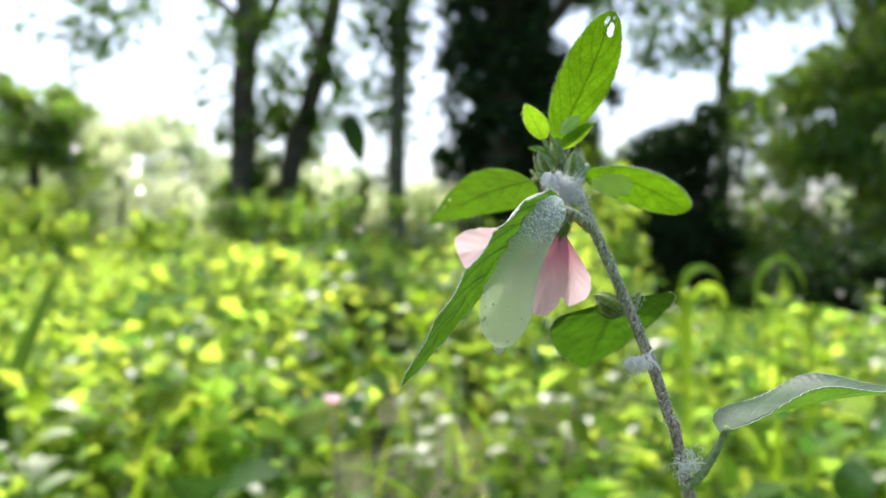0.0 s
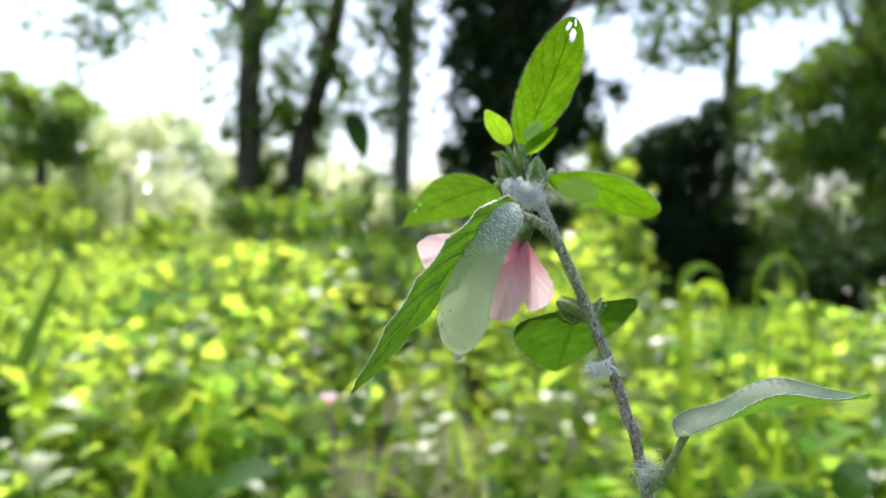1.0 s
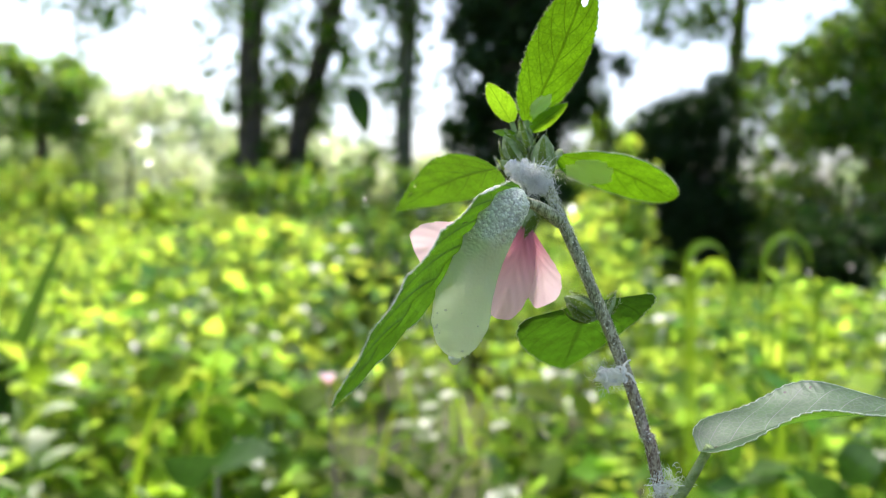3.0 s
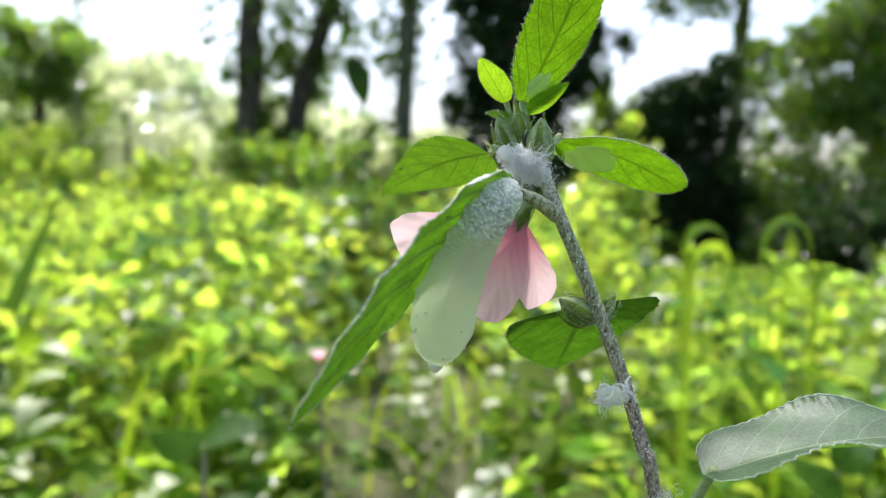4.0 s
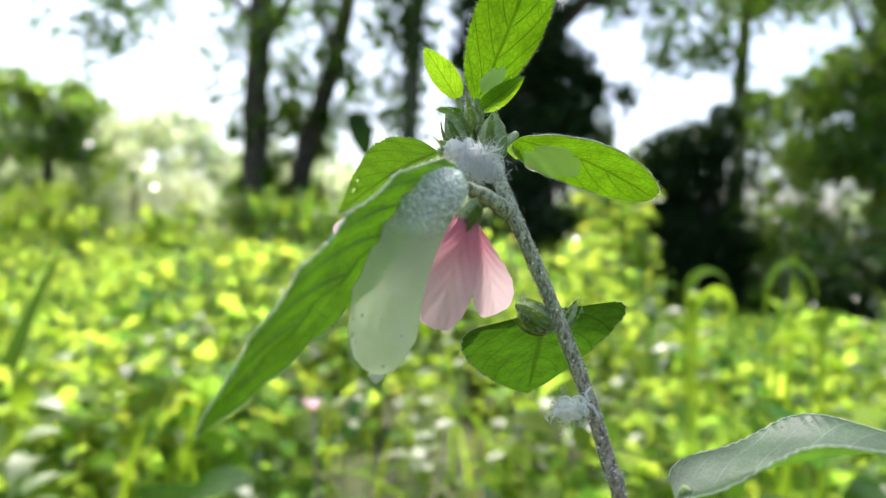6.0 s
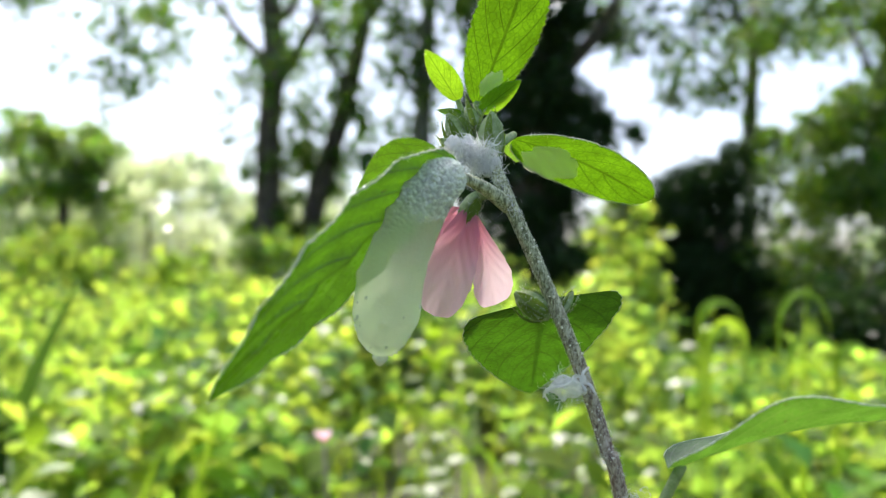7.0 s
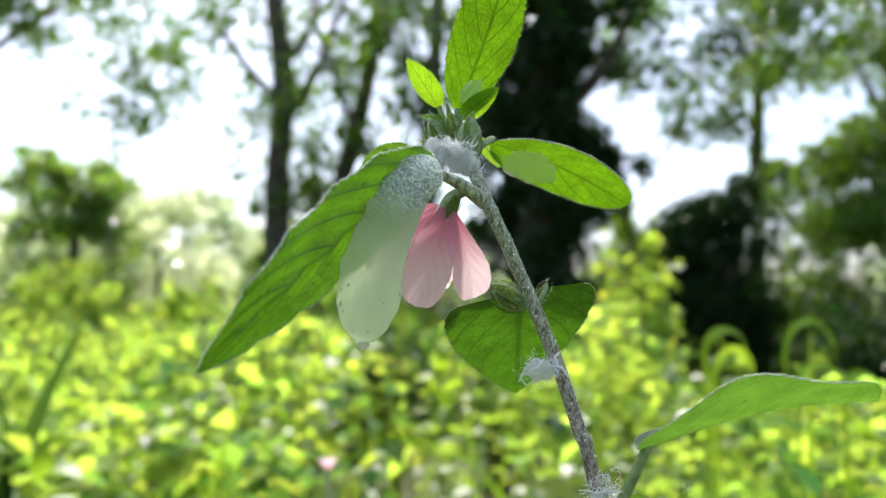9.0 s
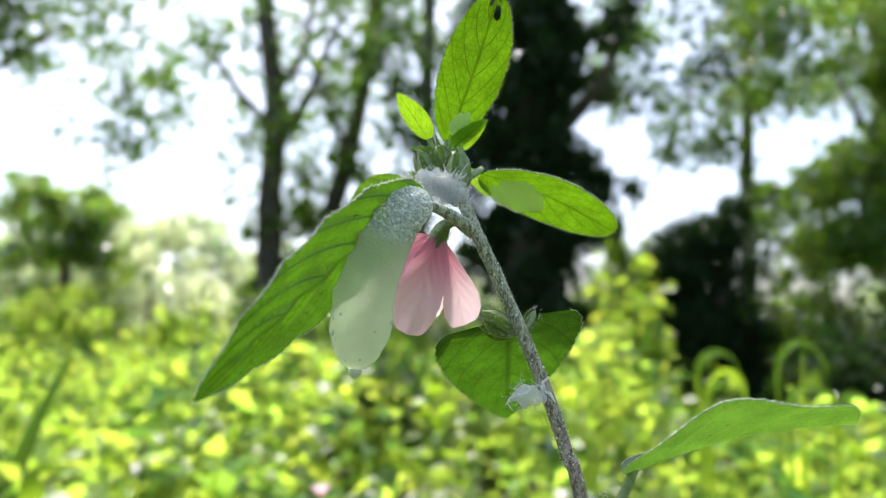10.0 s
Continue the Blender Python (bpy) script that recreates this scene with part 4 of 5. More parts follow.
def build_weed():
    tube_part("stem", STEM, STEM_LINE, (0.0030, 0.0024, 0.0017, 0.00130, 0.00122, 0.00118, 0.00115), n=220, sides=14, rough=0.07, label="downy grey-brown stem")
    tube_part("stalk", BUD, [(0.0272, 0.1755, 0.8165), (0.0266, 0.180, 0.8215), (0.0262, 0.1835, 0.8252)], (0.0009, 0.0007), n=16)
    tube_part("stalk", BUD, [(0.0268, 0.1755, 0.8165), (0.0243, 0.178, 0.8205), (0.0228, 0.179, 0.8247)], (0.0008, 0.0005), n=16)
    tube_part("stalk", BUD, [(0.0268, 0.174, 0.815), (0.023, 0.1745, 0.8165), (0.0198, 0.176, 0.8152)], (0.0008, 0.0006), n=16)
    tube_part("stalk", BUD, [(0.0285, 0.174, 0.8145), (0.0312, 0.178, 0.8172), (0.0330, 0.1815, 0.8190)], (0.0009, 0.0007), n=16)
    # leaves at the top
    args, more = TOP_LEAF
    leaf_part("leaf", UPPER_LEAF, *args, **more, fuzz=700, nu=90, nv=25,
              holes=((0.88, 0.62, 0.045, 0.10), (0.93, 0.40, 0.03, 0.07), (0.97, 0.66, 0.025, 0.06)), label="upright bright green leaf with holes near its tip")
    leaf_part("leaf", YOUNG_LEAF, (0.0228, 0.179, 0.8245), (0.0174, 0.1685, 0.8309), (1, 0.3, -0.2), 0.0025, fold=0.3, fuzz=120, teeth=12, tooth=0.12, label="small young yellow-green leaf")
    leaf_part("leaf", UPPER_LEAF, (0.0198, 0.176, 0.8152), (-0.0045, 0.2255, 0.8068), (0.743, 0.264, -0.611), 0.0070, a=0.55, b=1.1, bow=-0.055, fuzz=200, quilt=0.04,
              holes=((0.78, 0.2, 0.02, 0.04), (0.7, 0.13, 0.015, 0.03)), label="bright green toothed leaf with small bites")
    args, more = RIGHT_LEAF
    leaf_part("leaf", UPPER_LEAF, *args, **more, fuzz=800, rim=0.00013, label="bright green leaf with a film of foam")
    leaf_part("leaf", YOUNG_LEAF, (0.0305, 0.183, 0.820), (0.0345, 0.198, 0.8165), (1, 0.0, -0.5), 0.0028, fuzz=60, teeth=10, label="small young leaf behind the buds")
    leaf_part("leaf", YOUNG_LEAF, (0.0268, 0.182, 0.8232), (0.0343, 0.180, 0.8288), (0.5, 1, -0.5), 0.0028, fuzz=60, teeth=10, label="small young leaf behind the upright one")
    leaf_part("leaf", YOUNG_LEAF, (0.0235, 0.177, 0.822), (0.0190, 0.178, 0.8228), (0.1, 0.6, 0.6), 0.0012, fuzz=30, teeth=6, label="tiny young leaf beside the buds")
    # drooping leaf that carries the foam
    leaf_part("leaf", DROOP_LEAF, (0.0232, 0.1612, 0.8086), (-0.0072, 0.1345, 0.7767), (0.08, 0.92, -0.38), 0.0110, a=0.42, b=0.8, bow=-0.04, bow_at=0.7, fold=-0.05, fuzz=1500, rim=0.00014, nu=120, nv=25, quilt=0.09, teeth=30, tooth=0.045,
              label="drooping green leaf with toothed edges")
    tube_part("petiole", STEM, [(0.0314, 0.1685, 0.8046), (0.0272, 0.1650, 0.8072), (0.0228, 0.1612, 0.8088)], (0.0014, 0.0011, 0.0007), n=14, sides=10)
    # leaf behind the bud
    leaf_part("leaf", SHADE_LEAF, (0.0376, 0.172, 0.7885), (0.0392, 0.219, 0.767), (1, 0.36, 0.06), 0.0142, a=0.15, b=0.85, lobes=0.03, rim=0.00012, fold=0.03, fuzz=160, teeth=20, tooth=0.04, label="broad shaded leaf behind the stem")
    tube_part("petiole", STEM, [(0.0398, 0.168, 0.7868), (0.0392, 0.1702, 0.788), (0.0388, 0.172, 0.7886)], (0.0009, 0.0007), n=10, sides=8)
    # lower leaf, folded upwards along its midrib
    lower = leaf_part("leaf", GREY_LEAF, *LOWER_AXIS, (0.06, 1, -0.11), 0.0132, fold=0.25, lobes=0.07, a=0.33, b=0.40, bow=0.05, wave=0.10, quilt=0.0, rim=0.00014, nu=80, nv=25, teeth=22,
              label="grey-green downy leaf with dark specks")
    tube_part("petiole", BUD, [(0.0500, 0.165, 0.7500), (0.0530, 0.162, 0.7545), (0.0570, 0.1585, 0.7645)], (0.0010, 0.0008), n=16, sides=10)
    return lower


def bud(parent, name, base, tip, r, sepals, seed, label="", long=0.30):
    """A swollen bud wrapped in pointed sepals."""
    rng = np.random.default_rng(seed)
    base, tip = np.asarray(base, float), np.asarray(tip, float)
    ob = put_mesh(name, *tube([base, base + (tip - base) * 0.3, base + (tip - base) * 0.7, tip], (r * 0.35, r * 0.95, r, r * 0.75, r * 0.12), 14, 18, 0.05, rng), BUD, parent, label)
    axis = (tip - base) / np.linalg.norm(tip - base)
    one = np.cross(axis, (0.3, 0.9, 0.1))
    one /= np.linalg.norm(one)
    two = np.cross(axis, one)
    for i in range(sepals):
        g = 2 * np.pi * (i + rng.uniform(-0.2, 0.2)) / sepals
        out = one * np.cos(g) + two * np.sin(g)
        b0 = base + out * r * 0.7 + axis * r * 0.3
        t0 = base + (tip - base) * rng.uniform(0.8, 1.2) + out * r * rng.uniform(0.3, 1.0)
        v, f, uv = blade(b0, t0, np.cross(axis, out), r * long, bow=-0.12, fold=-0.3, teeth=0, tooth=0, nu=16, nv=7)
        EDGES.append((v, 70))
        put_mesh("sepal", v, f, SEPAL, ob, "", uv)
    return ob


def build_buds():
    bud(weed, "bud", (0.0285, 0.1735, 0.8125), (0.0288, 0.1735, 0.8215), 0.0025, 7, 1, "downy green bud in pointed sepals")
    bud(weed, "bud", (0.0255, 0.1745, 0.8135), (0.0210, 0.1750, 0.8215), 0.0023, 7, 2, "downy green bud in pointed sepals")
    bud(weed, "bud", (0.0268, 0.1775, 0.8160), (0.0245, 0.1785, 0.8240), 0.0018, 6, 3, "downy green bud in pointed sepals")
    bud(weed, "bud", (0.0248, 0.1725, 0.8125), (0.0200, 0.1715, 0.8165), 0.0014, 5, 4, "small downy bud")
    bud(weed, "bud", (0.0385, 0.1690, 0.7862), (0.0325, 0.1695, 0.7902), 0.0023, 6, 5, "green bud wrapped in pointed bracts", 0.36)
    bud(weed, "bud", (0.0400, 0.1690, 0.7865), (0.0425, 0.1710, 0.7905), 0.0009, 4, 6, "small withered bud")


def build_flower():
    flower = put_mesh("flower", *tube([(0.0300, 0.1685, 0.8062), (0.0280, 0.1690, 0.8068), (0.0266, 0.1695, 0.8065)], (0.0009, 0.0012), 10, 10), BUD, weed, "pink five-petalled flower hanging from its stalk")
    top = np.array((0.0268, 0.1695, 0.8066))
    v, f = tube([top, top + (-0.0008, 0, -0.0008), top + (-0.0018, 0, -0.0024), top + (-0.0025, 0.0003, -0.0040)], (0.0009, 0.0015, 0.0017, 0.0014), 14, 12)
    calyx = put_mesh("calyx", v, f, BUD, flower, "green downy calyx")
    for g in range(5):
        out = np.array((math.cos(g * 1.257), math.sin(g * 1.257), 0.0)) * 0.0016
        p = top + np.array((-0.0007, 0, -0.0008)) + out
        v, f, uv = blade(p, p + np.array((-0.0022, 0, -0.0048)) + out * 0.2, np.cross(out, (0.4, 0, 0.9)), 0.0009, teeth=0, tooth=0, nu=14, nv=7)
        EDGES.append((v, 60))
        put_mesh("sepal", v, f, SEPAL, calyx, "", uv)
    # the petals overlap into a short tube and flare
    for off, tip, across, half, b, a in (((0.0006, 0.0010, 0.0), (0.0296, 0.1750, 0.7880), (1, 0.3, 0.8), 0.0036, 0.30, 1.25), ((0.0002, -0.0010, 0.0), (0.0194, 0.1672, 0.7862), (1, 0.1, 0.15), 0.0040, 0.34, 0.62),
                                         ((-0.0016, 0.0, 0.0), (0.0032, 0.1745, 0.7990), (0.35, 0.3, -1), 0.0048, 0.25, 0.9), ((-0.0008, 0.0014, 0.0), (0.0085, 0.186, 0.7915), (0.6, 0.5, -0.4), 0.006, 0.25, 0.9),
                                         ((0.0010, 0.0014, 0.0), (0.019, 0.184, 0.7905), (1, -0.2, 0), 0.005, 0.25, 0.8)):
        v, f, uv = blade(top + np.array((-0.0018, 0.0, -0.0022)) + np.array(off), tip, across, half, bow=0.06, fold=0.30, sag=0.15, teeth=7, tooth=0.06, quilt=0.06, a=a, b=b, nu=48, nv=21, wave=0.16)
        put_mesh("petal", v, f, PETAL, flower, "", uv)


def needles(at, way, length, width, rng):
    """Fine hairs, each a thin three-sided spike."""
    n = len(at)
    way = way / (np.linalg.norm(way, axis=1)[:, None] + 1e-12)
    side = np.cross(way, rng.normal(size=(n, 3)))
    side /= np.linalg.norm(side, axis=1)[:, None] + 1e-12
    third = np.cross(way, side)
    w = np.asarray(width)
    v = np.stack([at + side * w, at - side * w * 0.5 + third * w * 0.87, at - side * w * 0.5 - third * w * 0.87, at + way * np.asarray(length)[:, None]], 1)
    k = np.arange(n)[:, None, None] * 4
    f = np.array([[0, 1, 3], [1, 2, 3], [2, 0, 3]])[None] + k
    return v.reshape(-1, 3), f.reshape(-1, 3)


def build_down():
    """The short white down on the stem and along the margins."""
    rng = np.random.default_rng(77)
    line = spline(STEM_LINE, 900)
    line = line[line[:, 2] > 0.735]
    n = 8000
    i = rng.integers(0, len(line), n)
    d = rng.normal(size=(n, 3))
    d[:, 2] *= 0.35
    d /= np.linalg.norm(d, axis=1)[:, None]
    r = np.interp(line[i, 2], (0.735, 0.78, 0.82), (0.00145, 0.00125, 0.0012))
    v, f = needles(line[i] + d * r[:, None] * 0.97, d + rng.normal(size=(n, 3)) * 0.5, rng.uniform(0.0002, 0.0006, n), 0.00002, rng)
    ob = cloud_mesh("stem_down", v, f, HAIR, weed, "short white down on the stem")
    tagged(ob, kind="stuff")
    at, way = [], []
    for edge, k in EDGES:
        j = rng.integers(0, len(edge), k)
        p = edge[j] + rng.normal(size=(k, 3)) * 0.0001
        at.append(p)
        way.append((p - edge.mean(0)) / 0.02 + rng.normal(size=(k, 3)) * 0.7)
    at, way = np.vstack(at), np.vstack(way)
    v, f = needles(at, way, rng.uniform(0.0002, 0.0007, len(at)), 0.00003, rng)
    ob = cloud_mesh("leaf_down", v, f, HAIR, weed, "fine white fringe along the leaf margins")
    tagged(ob, kind="stuff")
    # white flecks that stick to the stem
    n = 210
    i = rng.integers(0, len(line), n)
    d = rng.normal(size=(n, 3))
    d[:, 1] -= 0.8
    d /= np.linalg.norm(d, axis=1)[:, None]
    r = np.interp(line[i, 2], (0.735, 0.78, 0.82), (0.00145, 0.00125, 0.0012))
    pieces = []
    for p, q, s in zip(line[i] + d * r[:, None], d, rng.uniform(0.00008, 0.00024, n)):
        pieces.append(tube([p - q * s * 0.5, p + q * s * 0.6], (s, s * 0.7), 5, 3, 0.3, rng))
    v, f = joined(pieces)
    ob = put_mesh("flecks", v, f, HAIR, weed, "white flecks stuck to the stem")
    tagged(ob, kind="stuff")


def build_foam():
    rng = np.random.default_rng(5)
    line = spline([(0.0232, 0.1600, 0.8087), (0.0185, 0.1558, 0.8056), (0.0142, 0.1566, 0.7974), (0.0126, 0.1580, 0.7890), (0.0114, 0.1592, 0.7802)], 70)
    rad = np.interp(np.linspace(0, 1, 70), (0, 0.04, 0.15, 0.35, 0.6, 0.82, 0.93, 0.98, 1.0), (0.0006, 0.0026, 0.0043, 0.0050, 0.0053, 0.0050, 0.0037, 0.0020, 0.0003))
    rings, sides = 230, 150
    line = spline(line, rings)
    rad = np.interp(np.linspace(0, 1, rings), np.linspace(0, 1, 70), rad)
    v, f = tube(line, rad, sides)
    for i, p in enumerate(v[:rings * sides]):
        c = line[i // sides]
        q = Vector(p)
        bubbly = min(max((p[2] + 0.004 * noise.noise(q * 260) - 0.7985) / 0.004, 0.10), 1.0)
        near = noise.voronoi(q * 2400, distance_metric="DISTANCE")[0][0]
        wide = 1 + 0.05 * noise.noise(q * 160) + 0.03 * noise.noise(q * 420)
        out = (p - c) / (np.linalg.norm(p - c) + 1e-9)
        v[i] = c + (p - c) * wide + out * (0.00034 * bubbly * (0.55 - near))
    ob = thing("spittle_foam", "pale froth of tiny bubbles hanging under the drooping leaf", "foam")
    put_mesh("froth", v, f, FOAM, ob)
    # round bubbles that crowd its upper part
    ball, quads = wad((0, 0, 0), (1, 1, 1), 0.0, 7, 0.0)
    ball /= np.linalg.norm(ball, axis=1)[:, None]
    crowd = []
    while len(crowd) < 1500:
        i = int(rng.integers(0, rings * sides))
        q = v[i]
        if q[1] < line[i // sides][1] + 0.002 and rng.uniform() < (q[2] - 0.8005) / 0.005:
            r = rng.uniform(0.00018, 0.00038)
            crowd.append((ball * r + q - (q - line[i // sides]) * 0.045, quads))
    tagged(put_mesh("bubble_crust", *joined(crowd), BUBBLES, ob, "crowded round bubbles on the upper part"), kind="stuff")
    # a few larger bubbles on its skin
    for _ in range(34):
        i = int(rng.uniform(0.45, 0.97) ** 0.5 * rings * sides)
        p, c = v[i], line[i // sides]
        s = rng.uniform(0.00010, 0.00030)
        q = (p - c) / (np.linalg.norm(p - c) + 1e-9)
        put_mesh("bubble", *tube([p - q * s, p - q * s * 0.2, p + q * s * 0.5, p + q * s * 0.9], (s * 0.7, s, s * 0.85, s * 0.3), 9), BUBBLE, ob)
    tagged(put_mesh("drop", *tube([(0.0114, 0.1592, 0.7810), (0.0113, 0.1592, 0.7798), (0.0112, 0.1592, 0.7789)], (0.0010, 0.0013, 0.0004), 12, 8), BUBBLE, ob, "clear drop at the lower end"))
    (base, tip, across, half), more = RIGHT_LEAF
    film_on("thin film of foam on the underside of a leaf", ((base, tip, across, half * 1.10), more), (0.31, 0.70, 0.20, 0.32), -0.0006)
    film_on("small smear of foam at the foot of the upright leaf", TOP_LEAF, (0.14, 0.62, 0.10, 0.25), -0.0004)


def film_on(label, leaf, spot, off):
    """A thin swelling of foam that follows part of a leaf."""
    args, more = leaf
    v, f, uv = blade(*args, **{**more, "nu": 90, "nv": 45, "tooth": 0.0})
    nu, nv = 90, 45
    grid = v.reshape(nu, nv, 3)
    du, dv = np.gradient(grid, axis=0), np.gradient(grid, axis=1)
    nor = np.cross(du, dv)
    nor /= np.linalg.norm(nor, axis=-1)[..., None] + 1e-12
    u, w = uv[:, 0].reshape(nu, nv), uv[:, 1].reshape(nu, nv)
    ang = np.arctan2((w - spot[1]) / spot[3], (u - spot[0]) / spot[2])
    reach = np.hypot((u - spot[0]) / spot[2], (w - spot[1]) / spot[3]) / (1 + 0.1 * np.sin(3 * ang + 1) + 0.06 * np.sin(7 * ang))
    swell = np.sqrt(np.clip(1 - reach**2, 0, 1))
    skin = (grid + nor * (np.sign(off) * 0.00012 + off * swell)[..., None]).reshape(-1, 3)
    quads = [q for q in f if max(reach.reshape(-1)[i] for i in q) < 1.0]
    used = sorted({i for q in quads for i in q})
    at = {i: k for k, i in enumerate(used)}
    ob = put_mesh("foam_film", skin[used], [tuple(at[i] for i in q) for q in quads], FILM)
    tagged(ob, label, "foam")


def strand(start, way, length, rng, curl=1.0, n=12):
    """A curling thread."""
    p = [np.asarray(start, float)]
    d = np.asarray(way, float)
    d /= np.linalg.norm(d)
    bend = rng.normal(size=3) * curl
    for _ in range(n):
        d = d + np.cross(bend, d) * (1.6 / n) + rng.normal(size=3) * 0.12 * curl
        d /= np.linalg.norm(d)
        p.append(p[-1] + d * length / n)
    return np.array(p)


def wad(centre, size, seed, n=26, rough=0.18):
    """A lumpy loose core."""
    th = np.linspace(0.02, np.pi - 0.02, n)[:, None]
    ph = np.linspace(0, 2 * np.pi, 2 * n, endpoint=False)[None]
    g = np.stack([np.sin(th) * np.cos(ph), np.sin(th) * np.sin(ph), np.cos(th) + 0 * ph], -1).reshape(-1, 3)
    lump = np.array([1 + 0.45 * noise.noise(Vector(q) * 2.2 + Vector((seed, 0, 0))) + rough * noise.noise(Vector(q) * 7 + Vector((seed, 0, 0))) for q in g])
    m = 2 * n
    f = [(i * m + j, i * m + (j + 1) % m, (i + 1) * m + (j + 1) % m, (i + 1) * m + j) for i in range(n - 1) for j in range(m)]
    return g * lump[:, None] * np.array(size) + np.array(centre), f


def wool(name, label, centre, size, count, thread, seed, long=1.0, lumps=5):
    """A tuft of white down: loose lumps, fine fibres and some curling threads."""
    rng = np.random.default_rng(seed)
    ob = thing(name, label, "fluff")
    size, centre = np.array(size), np.array(centre)
    for k in range(lumps):
        put_mesh("wad", *wad(centre + rng.normal(size=3) * size * 0.35, size * rng.uniform(0.18, 0.32), seed + k, 14), MATTED, ob, "matted white wool")
    fine = []
    for _ in range(count * 22):
        a = rng.normal(size=3) * size * 0.42 + centre
        d = (a - centre) / size + rng.normal(size=3) * 0.6 + np.array((0, 0, rng.choice((-0.6, 0.9))))
        fine.append(tube(strand(a, d, rng.uniform(0.0010, 0.0028) * long, rng, 0.9, 6), (thread * 0.28, thread * 0.3, thread * 0.12), 3))
    tagged(put_mesh("fleece", *joined(fine), WOOL, ob, "fine white fibres"), kind="stuff")
    for _ in range(count // 3):
        a = rng.normal(size=3) * size * 0.4 + centre
        d = (a - centre) / size + rng.normal(size=3) * 0.5
        put_mesh("thread", *tube(strand(a, d, rng.uniform(0.003, 0.006) * long, rng, 1.2, 12), (thread * 0.6, thread * 0.6, thread * 0.3), 5), WOOL, ob)
    return ob


def build_fleece():
    """Silky white fluff that wraps the stem below the buds and fans out over them."""
    rng = np.random.default_rng(61)
    ob = thing("white_fluff", "silky white cottony fluff wrapped round the buds", "fluff")
    mid = np.array((0.0262, 0.1690, 0.8124))
    wide = np.array((0.0038, 0.0012, 0.0024))
    for k in range(18):
        c = mid + rng.uniform(-1, 1, 3) * wide * np.array((0.9, 0.5, 0.9)) + np.array((-0.0006, 0, 0.0004))
        put_mesh("wad", *wad(c, np.array((0.0012, 0.0005, 0.0013)) * rng.uniform(0.5, 1.3, 3), 20 + k, 14, 0.5), MATTED, ob, "matted white wool")
    for _ in range(60):
        a = mid + rng.uniform(-1, 1, 3) * wide * np.array((0.9, 0.3, 1.0)) + np.array((-0.0004, -0.0006, 0.0005))
        d = (a - mid) / wide * 0.5 + np.array((-0.3, -0.1, 1.0)) * rng.choice((-1, 1)) + rng.normal(size=3) * 0.3
        r = rng.uniform(0.00008, 0.00020)
        put_mesh("tuft", *tube(strand(a, d, rng.uniform(0.0012, 0.0030), rng, 0.8, 10), (r * 0.6, r, r * 0.7, r * 0.1), 6), MATTED, ob)
    fine = []
    for _ in range(1300):
        off = rng.normal(size=3) * wide * np.array((0.42, 0.4, 0.55))
        off[1] = -abs(off[1]) - 0.0004
        g = rng.normal(1.45, 0.5) * rng.choice((-1, 1))
        d = np.array((math.cos(g) * rng.choice((-1, 1)), rng.normal(0, 0.2), math.sin(g)))
        fine.append(tube(strand(mid + off, d, rng.uniform(0.0008, 0.0024), rng, 0.8, 6), (0.000024, 0.000026, 0.00001), 3))
    tagged(put_mesh("fleece", *joined(fine), WOOL, ob, "fine white fibres"), kind="stuff")
    # loose threads, some of which run up over the buds
    for k in range(34):
        a = mid + rng.normal(size=3) * wide * 0.6
        up = k % 2
        d = np.array((rng.normal(0, 0.35), -0.2, 1.0)) if up else (a - mid) / wide + rng.normal(size=3) * 0.6
        put_mesh("thread", *tube(strand(a, d, rng.uniform(0.003, 0.0065) if up else rng.uniform(0.0015, 0.003), rng, 0.5 if up else 1.1, 12), (0.00006, 0.00006, 0.00002), 5), WOOL, ob)
    # a wisp that runs down the stem
    stem = spline(STEM_LINE, 900)
    stem = stem[(stem[:, 2] > 0.803) & (stem[:, 2] < 0.812)]
    wisp = []
    for _ in range(160):
        c = stem[rng.integers(0, len(stem))] + np.array((rng.normal(0, 0.0007), -0.0012, 0))
        wisp.append(tube(strand(c, (0.4 + rng.normal(0, 0.4), rng.normal(0, 0.2), -1), rng.uniform(0.0008, 0.0018), rng, 0.6, 6), (0.00003, 0.00003, 0.000012), 3))
    tagged(put_mesh("wisp", *joined(wisp), WOOL, ob, "thin wisp of white fibres along the stem"), kind="stuff")


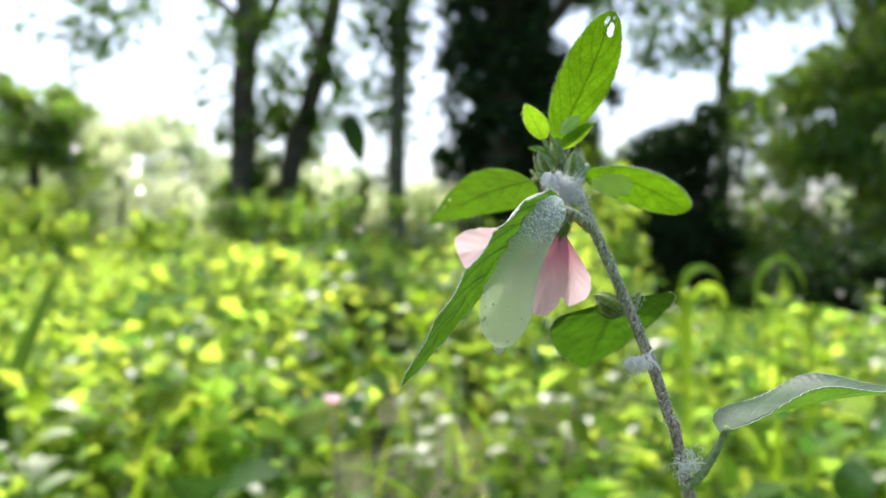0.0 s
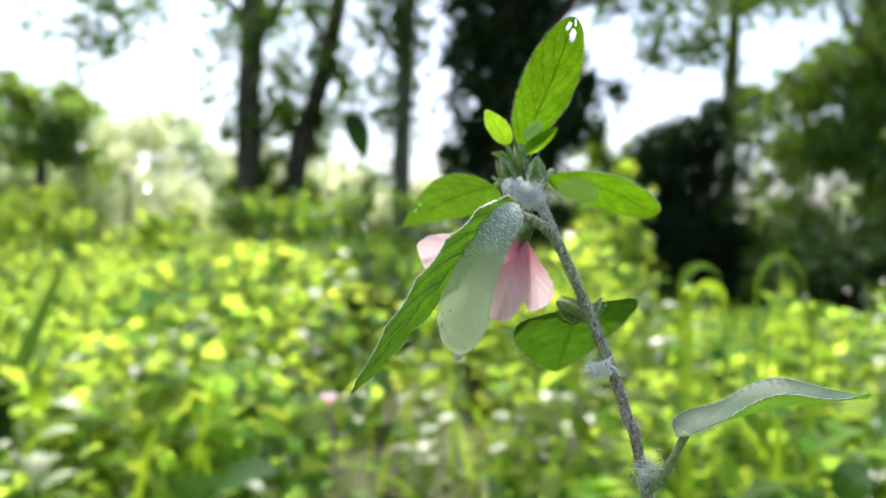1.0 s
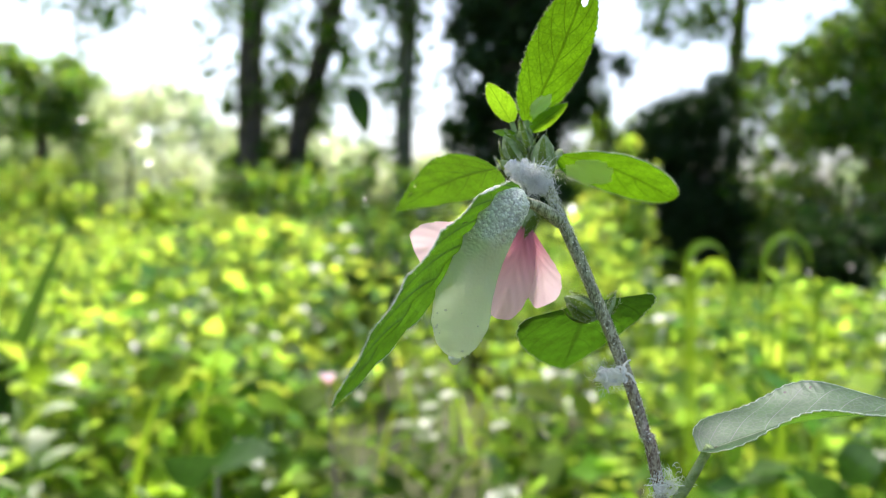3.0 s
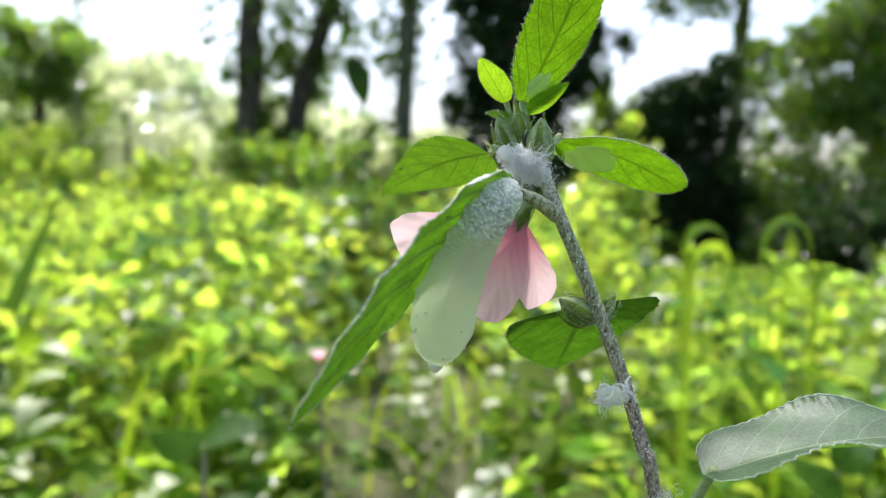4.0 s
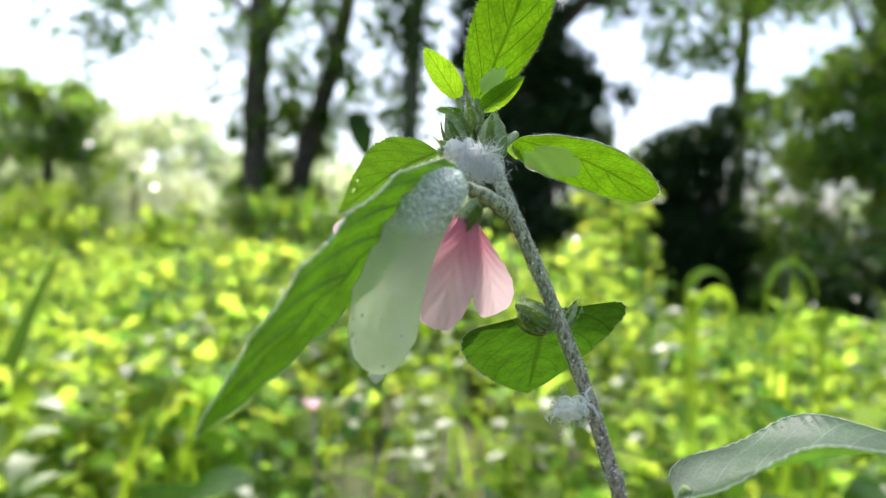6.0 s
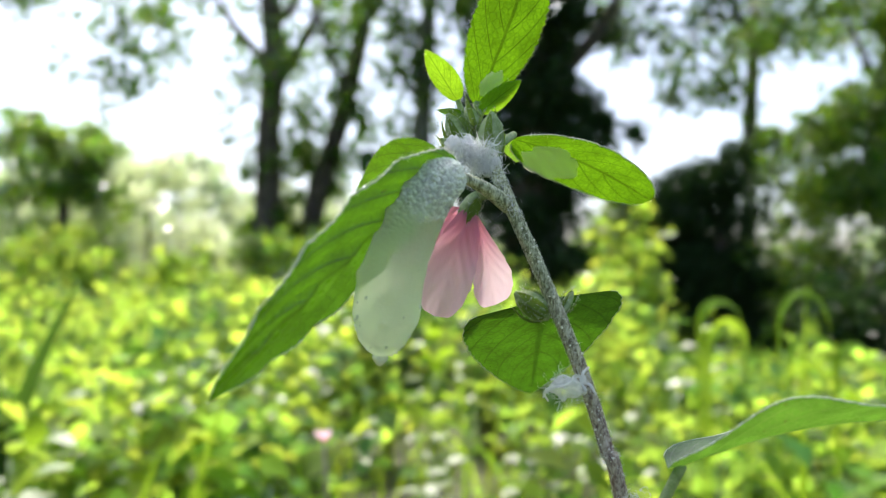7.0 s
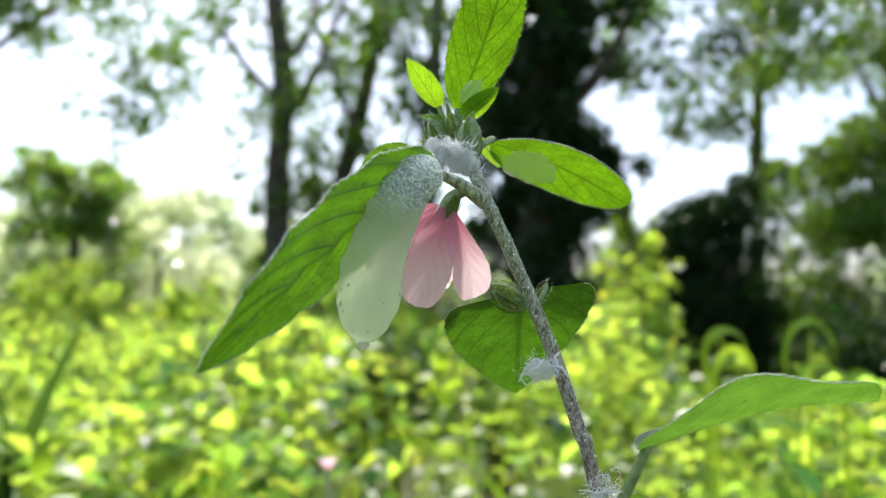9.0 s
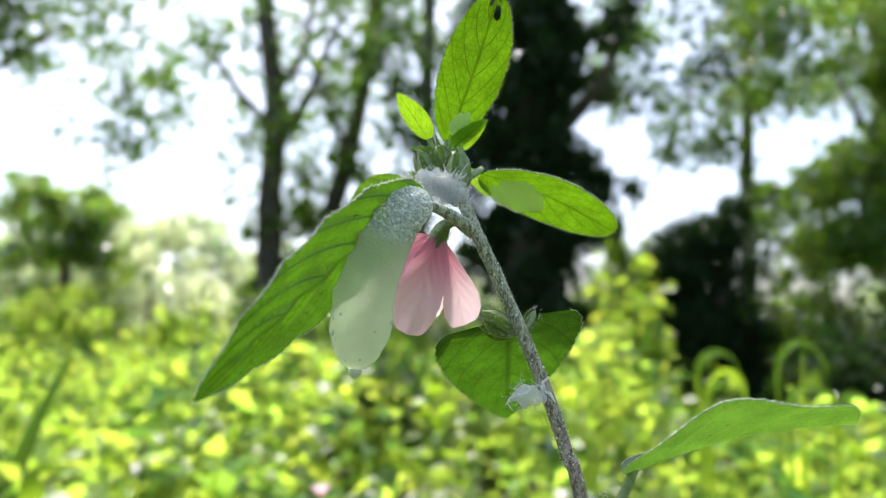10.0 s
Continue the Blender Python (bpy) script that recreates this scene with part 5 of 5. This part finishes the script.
def build_nymph():
    """The woolly white nymph on the stem, at its own origin."""
    rng = np.random.default_rng(8)
    ob = thing("woolly_nymph", "white woolly insect nymph with curled waxy threads on the stem", "insect", at=(0.0418, 0.1650, 0.7755))
    body = [wad((-0.0013, -0.0011, 0), (0.0024, 0.0014, 0.0016), 3.0, 22)]
    for _ in range(450):
        a = rng.normal(size=3) * np.array((0.0014, 0.0010, 0.0012)) + np.array((-0.0012, -0.0012, 0))
        body.append(tube(strand(a, a + np.array((0.0012, 0.0012, 0)) + rng.normal(size=3) * 0.0008, rng.uniform(0.0006, 0.0013), rng, 1.2, 6), (0.000024, 0.000028, 0.00001), 3))
    put_mesh("body", *body[0], MATTED, ob, "matted white body")
    tagged(put_mesh("fleece", *joined(body[1:]), WOOL, ob, "fine white fibres"), kind="stuff")
    for k in range(4):
        put_mesh("thread", *tube(strand((0.001, -0.001, 0.0004 * k), (1, -0.15, 0.35 - 0.2 * k), 0.0056 - 0.0006 * k, rng, 1.9, 18), (0.00028, 0.00027, 0.00018), 6), WOOL, ob)
    left = []
    for k in range(5):
        left.append(put_mesh("thread", *tube(strand((0, 0, 0), (-1, 0.1, 0.45 - 0.3 * k), (0.0085 if k == 3 else 0.0055) - 0.0004 * k, rng, 1.7, 18), (0.00025, 0.00023, 0.00014), 6), WOOL, ob))
        left[-1].matrix_basis = pose(-0.0022, -0.0010, 0.0002 * k)
    return ob, left


def build_insect():
    ob = thing("tiny_insect", "tiny black insect on the drooping leaf", "insect", at=(0.0123, 0.1478, 0.8042))
    for name, a, b, r in (("abdomen", (0, 0, 0), (0.0005, 0, 0.0002), 0.00016), ("thorax", (0.0005, 0, 0.0002), (0.0008, 0, 0.0003), 0.00011), ("head", (0.0008, 0, 0.0003), (0.00105, 0, 0.0003), 0.00010)):
        a, b = np.array(a), np.array(b)
        put_mesh(name, *tube([a, a + (b - a) * 0.3, a + (b - a) * 0.7, b], (r * 0.4, r, r, r * 0.3), 8), BLACK, ob)


lower_leaf = build_weed()
build_buds()
build_flower()
build_foam()
build_fleece()
wool("white_fluff", "loose curls of white fluff at the lower leaf's joint", (0.0505, 0.1635, 0.7555), (0.0032, 0.0022, 0.0030), 12, 0.00022, 62, 0.9, 2)
wool("white_fluff", "wisp of white fluff on the upright leaf's margin", (0.0405, 0.178, 0.8415), (0.0009, 0.0008, 0.0013), 5, 0.00008, 63, 0.5, 0)
build_down()
nymph, nymph_threads = build_nymph()
build_insect()


def motions():
    """The lower leaf rolls on its stalk; the nymph shifts on the stem and its threads swing out."""
    foot, tip = (Vector(p) for p in LOWER_AXIS)
    walk(lower_leaf, [(t, Matrix.Translation(foot) @ Matrix.Rotation(radians(g), 4, tip - foot) @ Matrix.Translation(-foot))
                      for t, g in ((0.0, 0), (1.5, 1), (2.7, 2), (3.8, 5), (4.6, 6), (5.5, 3), (6.2, 0), (7.3, -7), (8.5, -7), (10.0, -7))])
    walk(nymph, [(0.0, pose(0.0412, 0.1648, 0.7762)), (2.7, pose(0.0412, 0.1648, 0.7760)), (3.8, pose(0.0417, 0.1650, 0.7748, 0, 0, 15)), (5.5, pose(0.0412, 0.1652, 0.7742, 0, 0, 25)),
                 (6.2, pose(0.0414, 0.1655, 0.7746, 0, 0, 20)), (7.3, pose(0.0416, 0.1660, 0.7752, 0, 0, 10)), (10.0, pose(0.0414, 0.1660, 0.7755, 0, 0, 10))])
    for k, ob in enumerate(nymph_threads):
        x, y, z = -0.0022, -0.0010, 0.0002 * k
        walk(ob, [(0.0, pose(x + 0.0008, y, z, 0, -78 + 8 * k, 0)), (1.5, pose(x + 0.0008, y, z, 0, -70 + 8 * k, 0)), (2.7, pose(x + 0.0006, y, z, 0, -66 + 6 * k, 0)), (3.8, pose(x, y, z, 0, -18, 0)),
                  (4.6, pose(x, y, z, 0, -8, 0)), (5.5, pose(x, y, z, 0, 18, 0)), (6.2, pose(x, y, z, 0, 8, 0)), (7.3, pose(x, y, z, 0, 24, 0)), (8.6, pose(x, y, z, 0, 14, 0)), (10.0, pose(x, y, z, 0, 22, 0))])


motions()
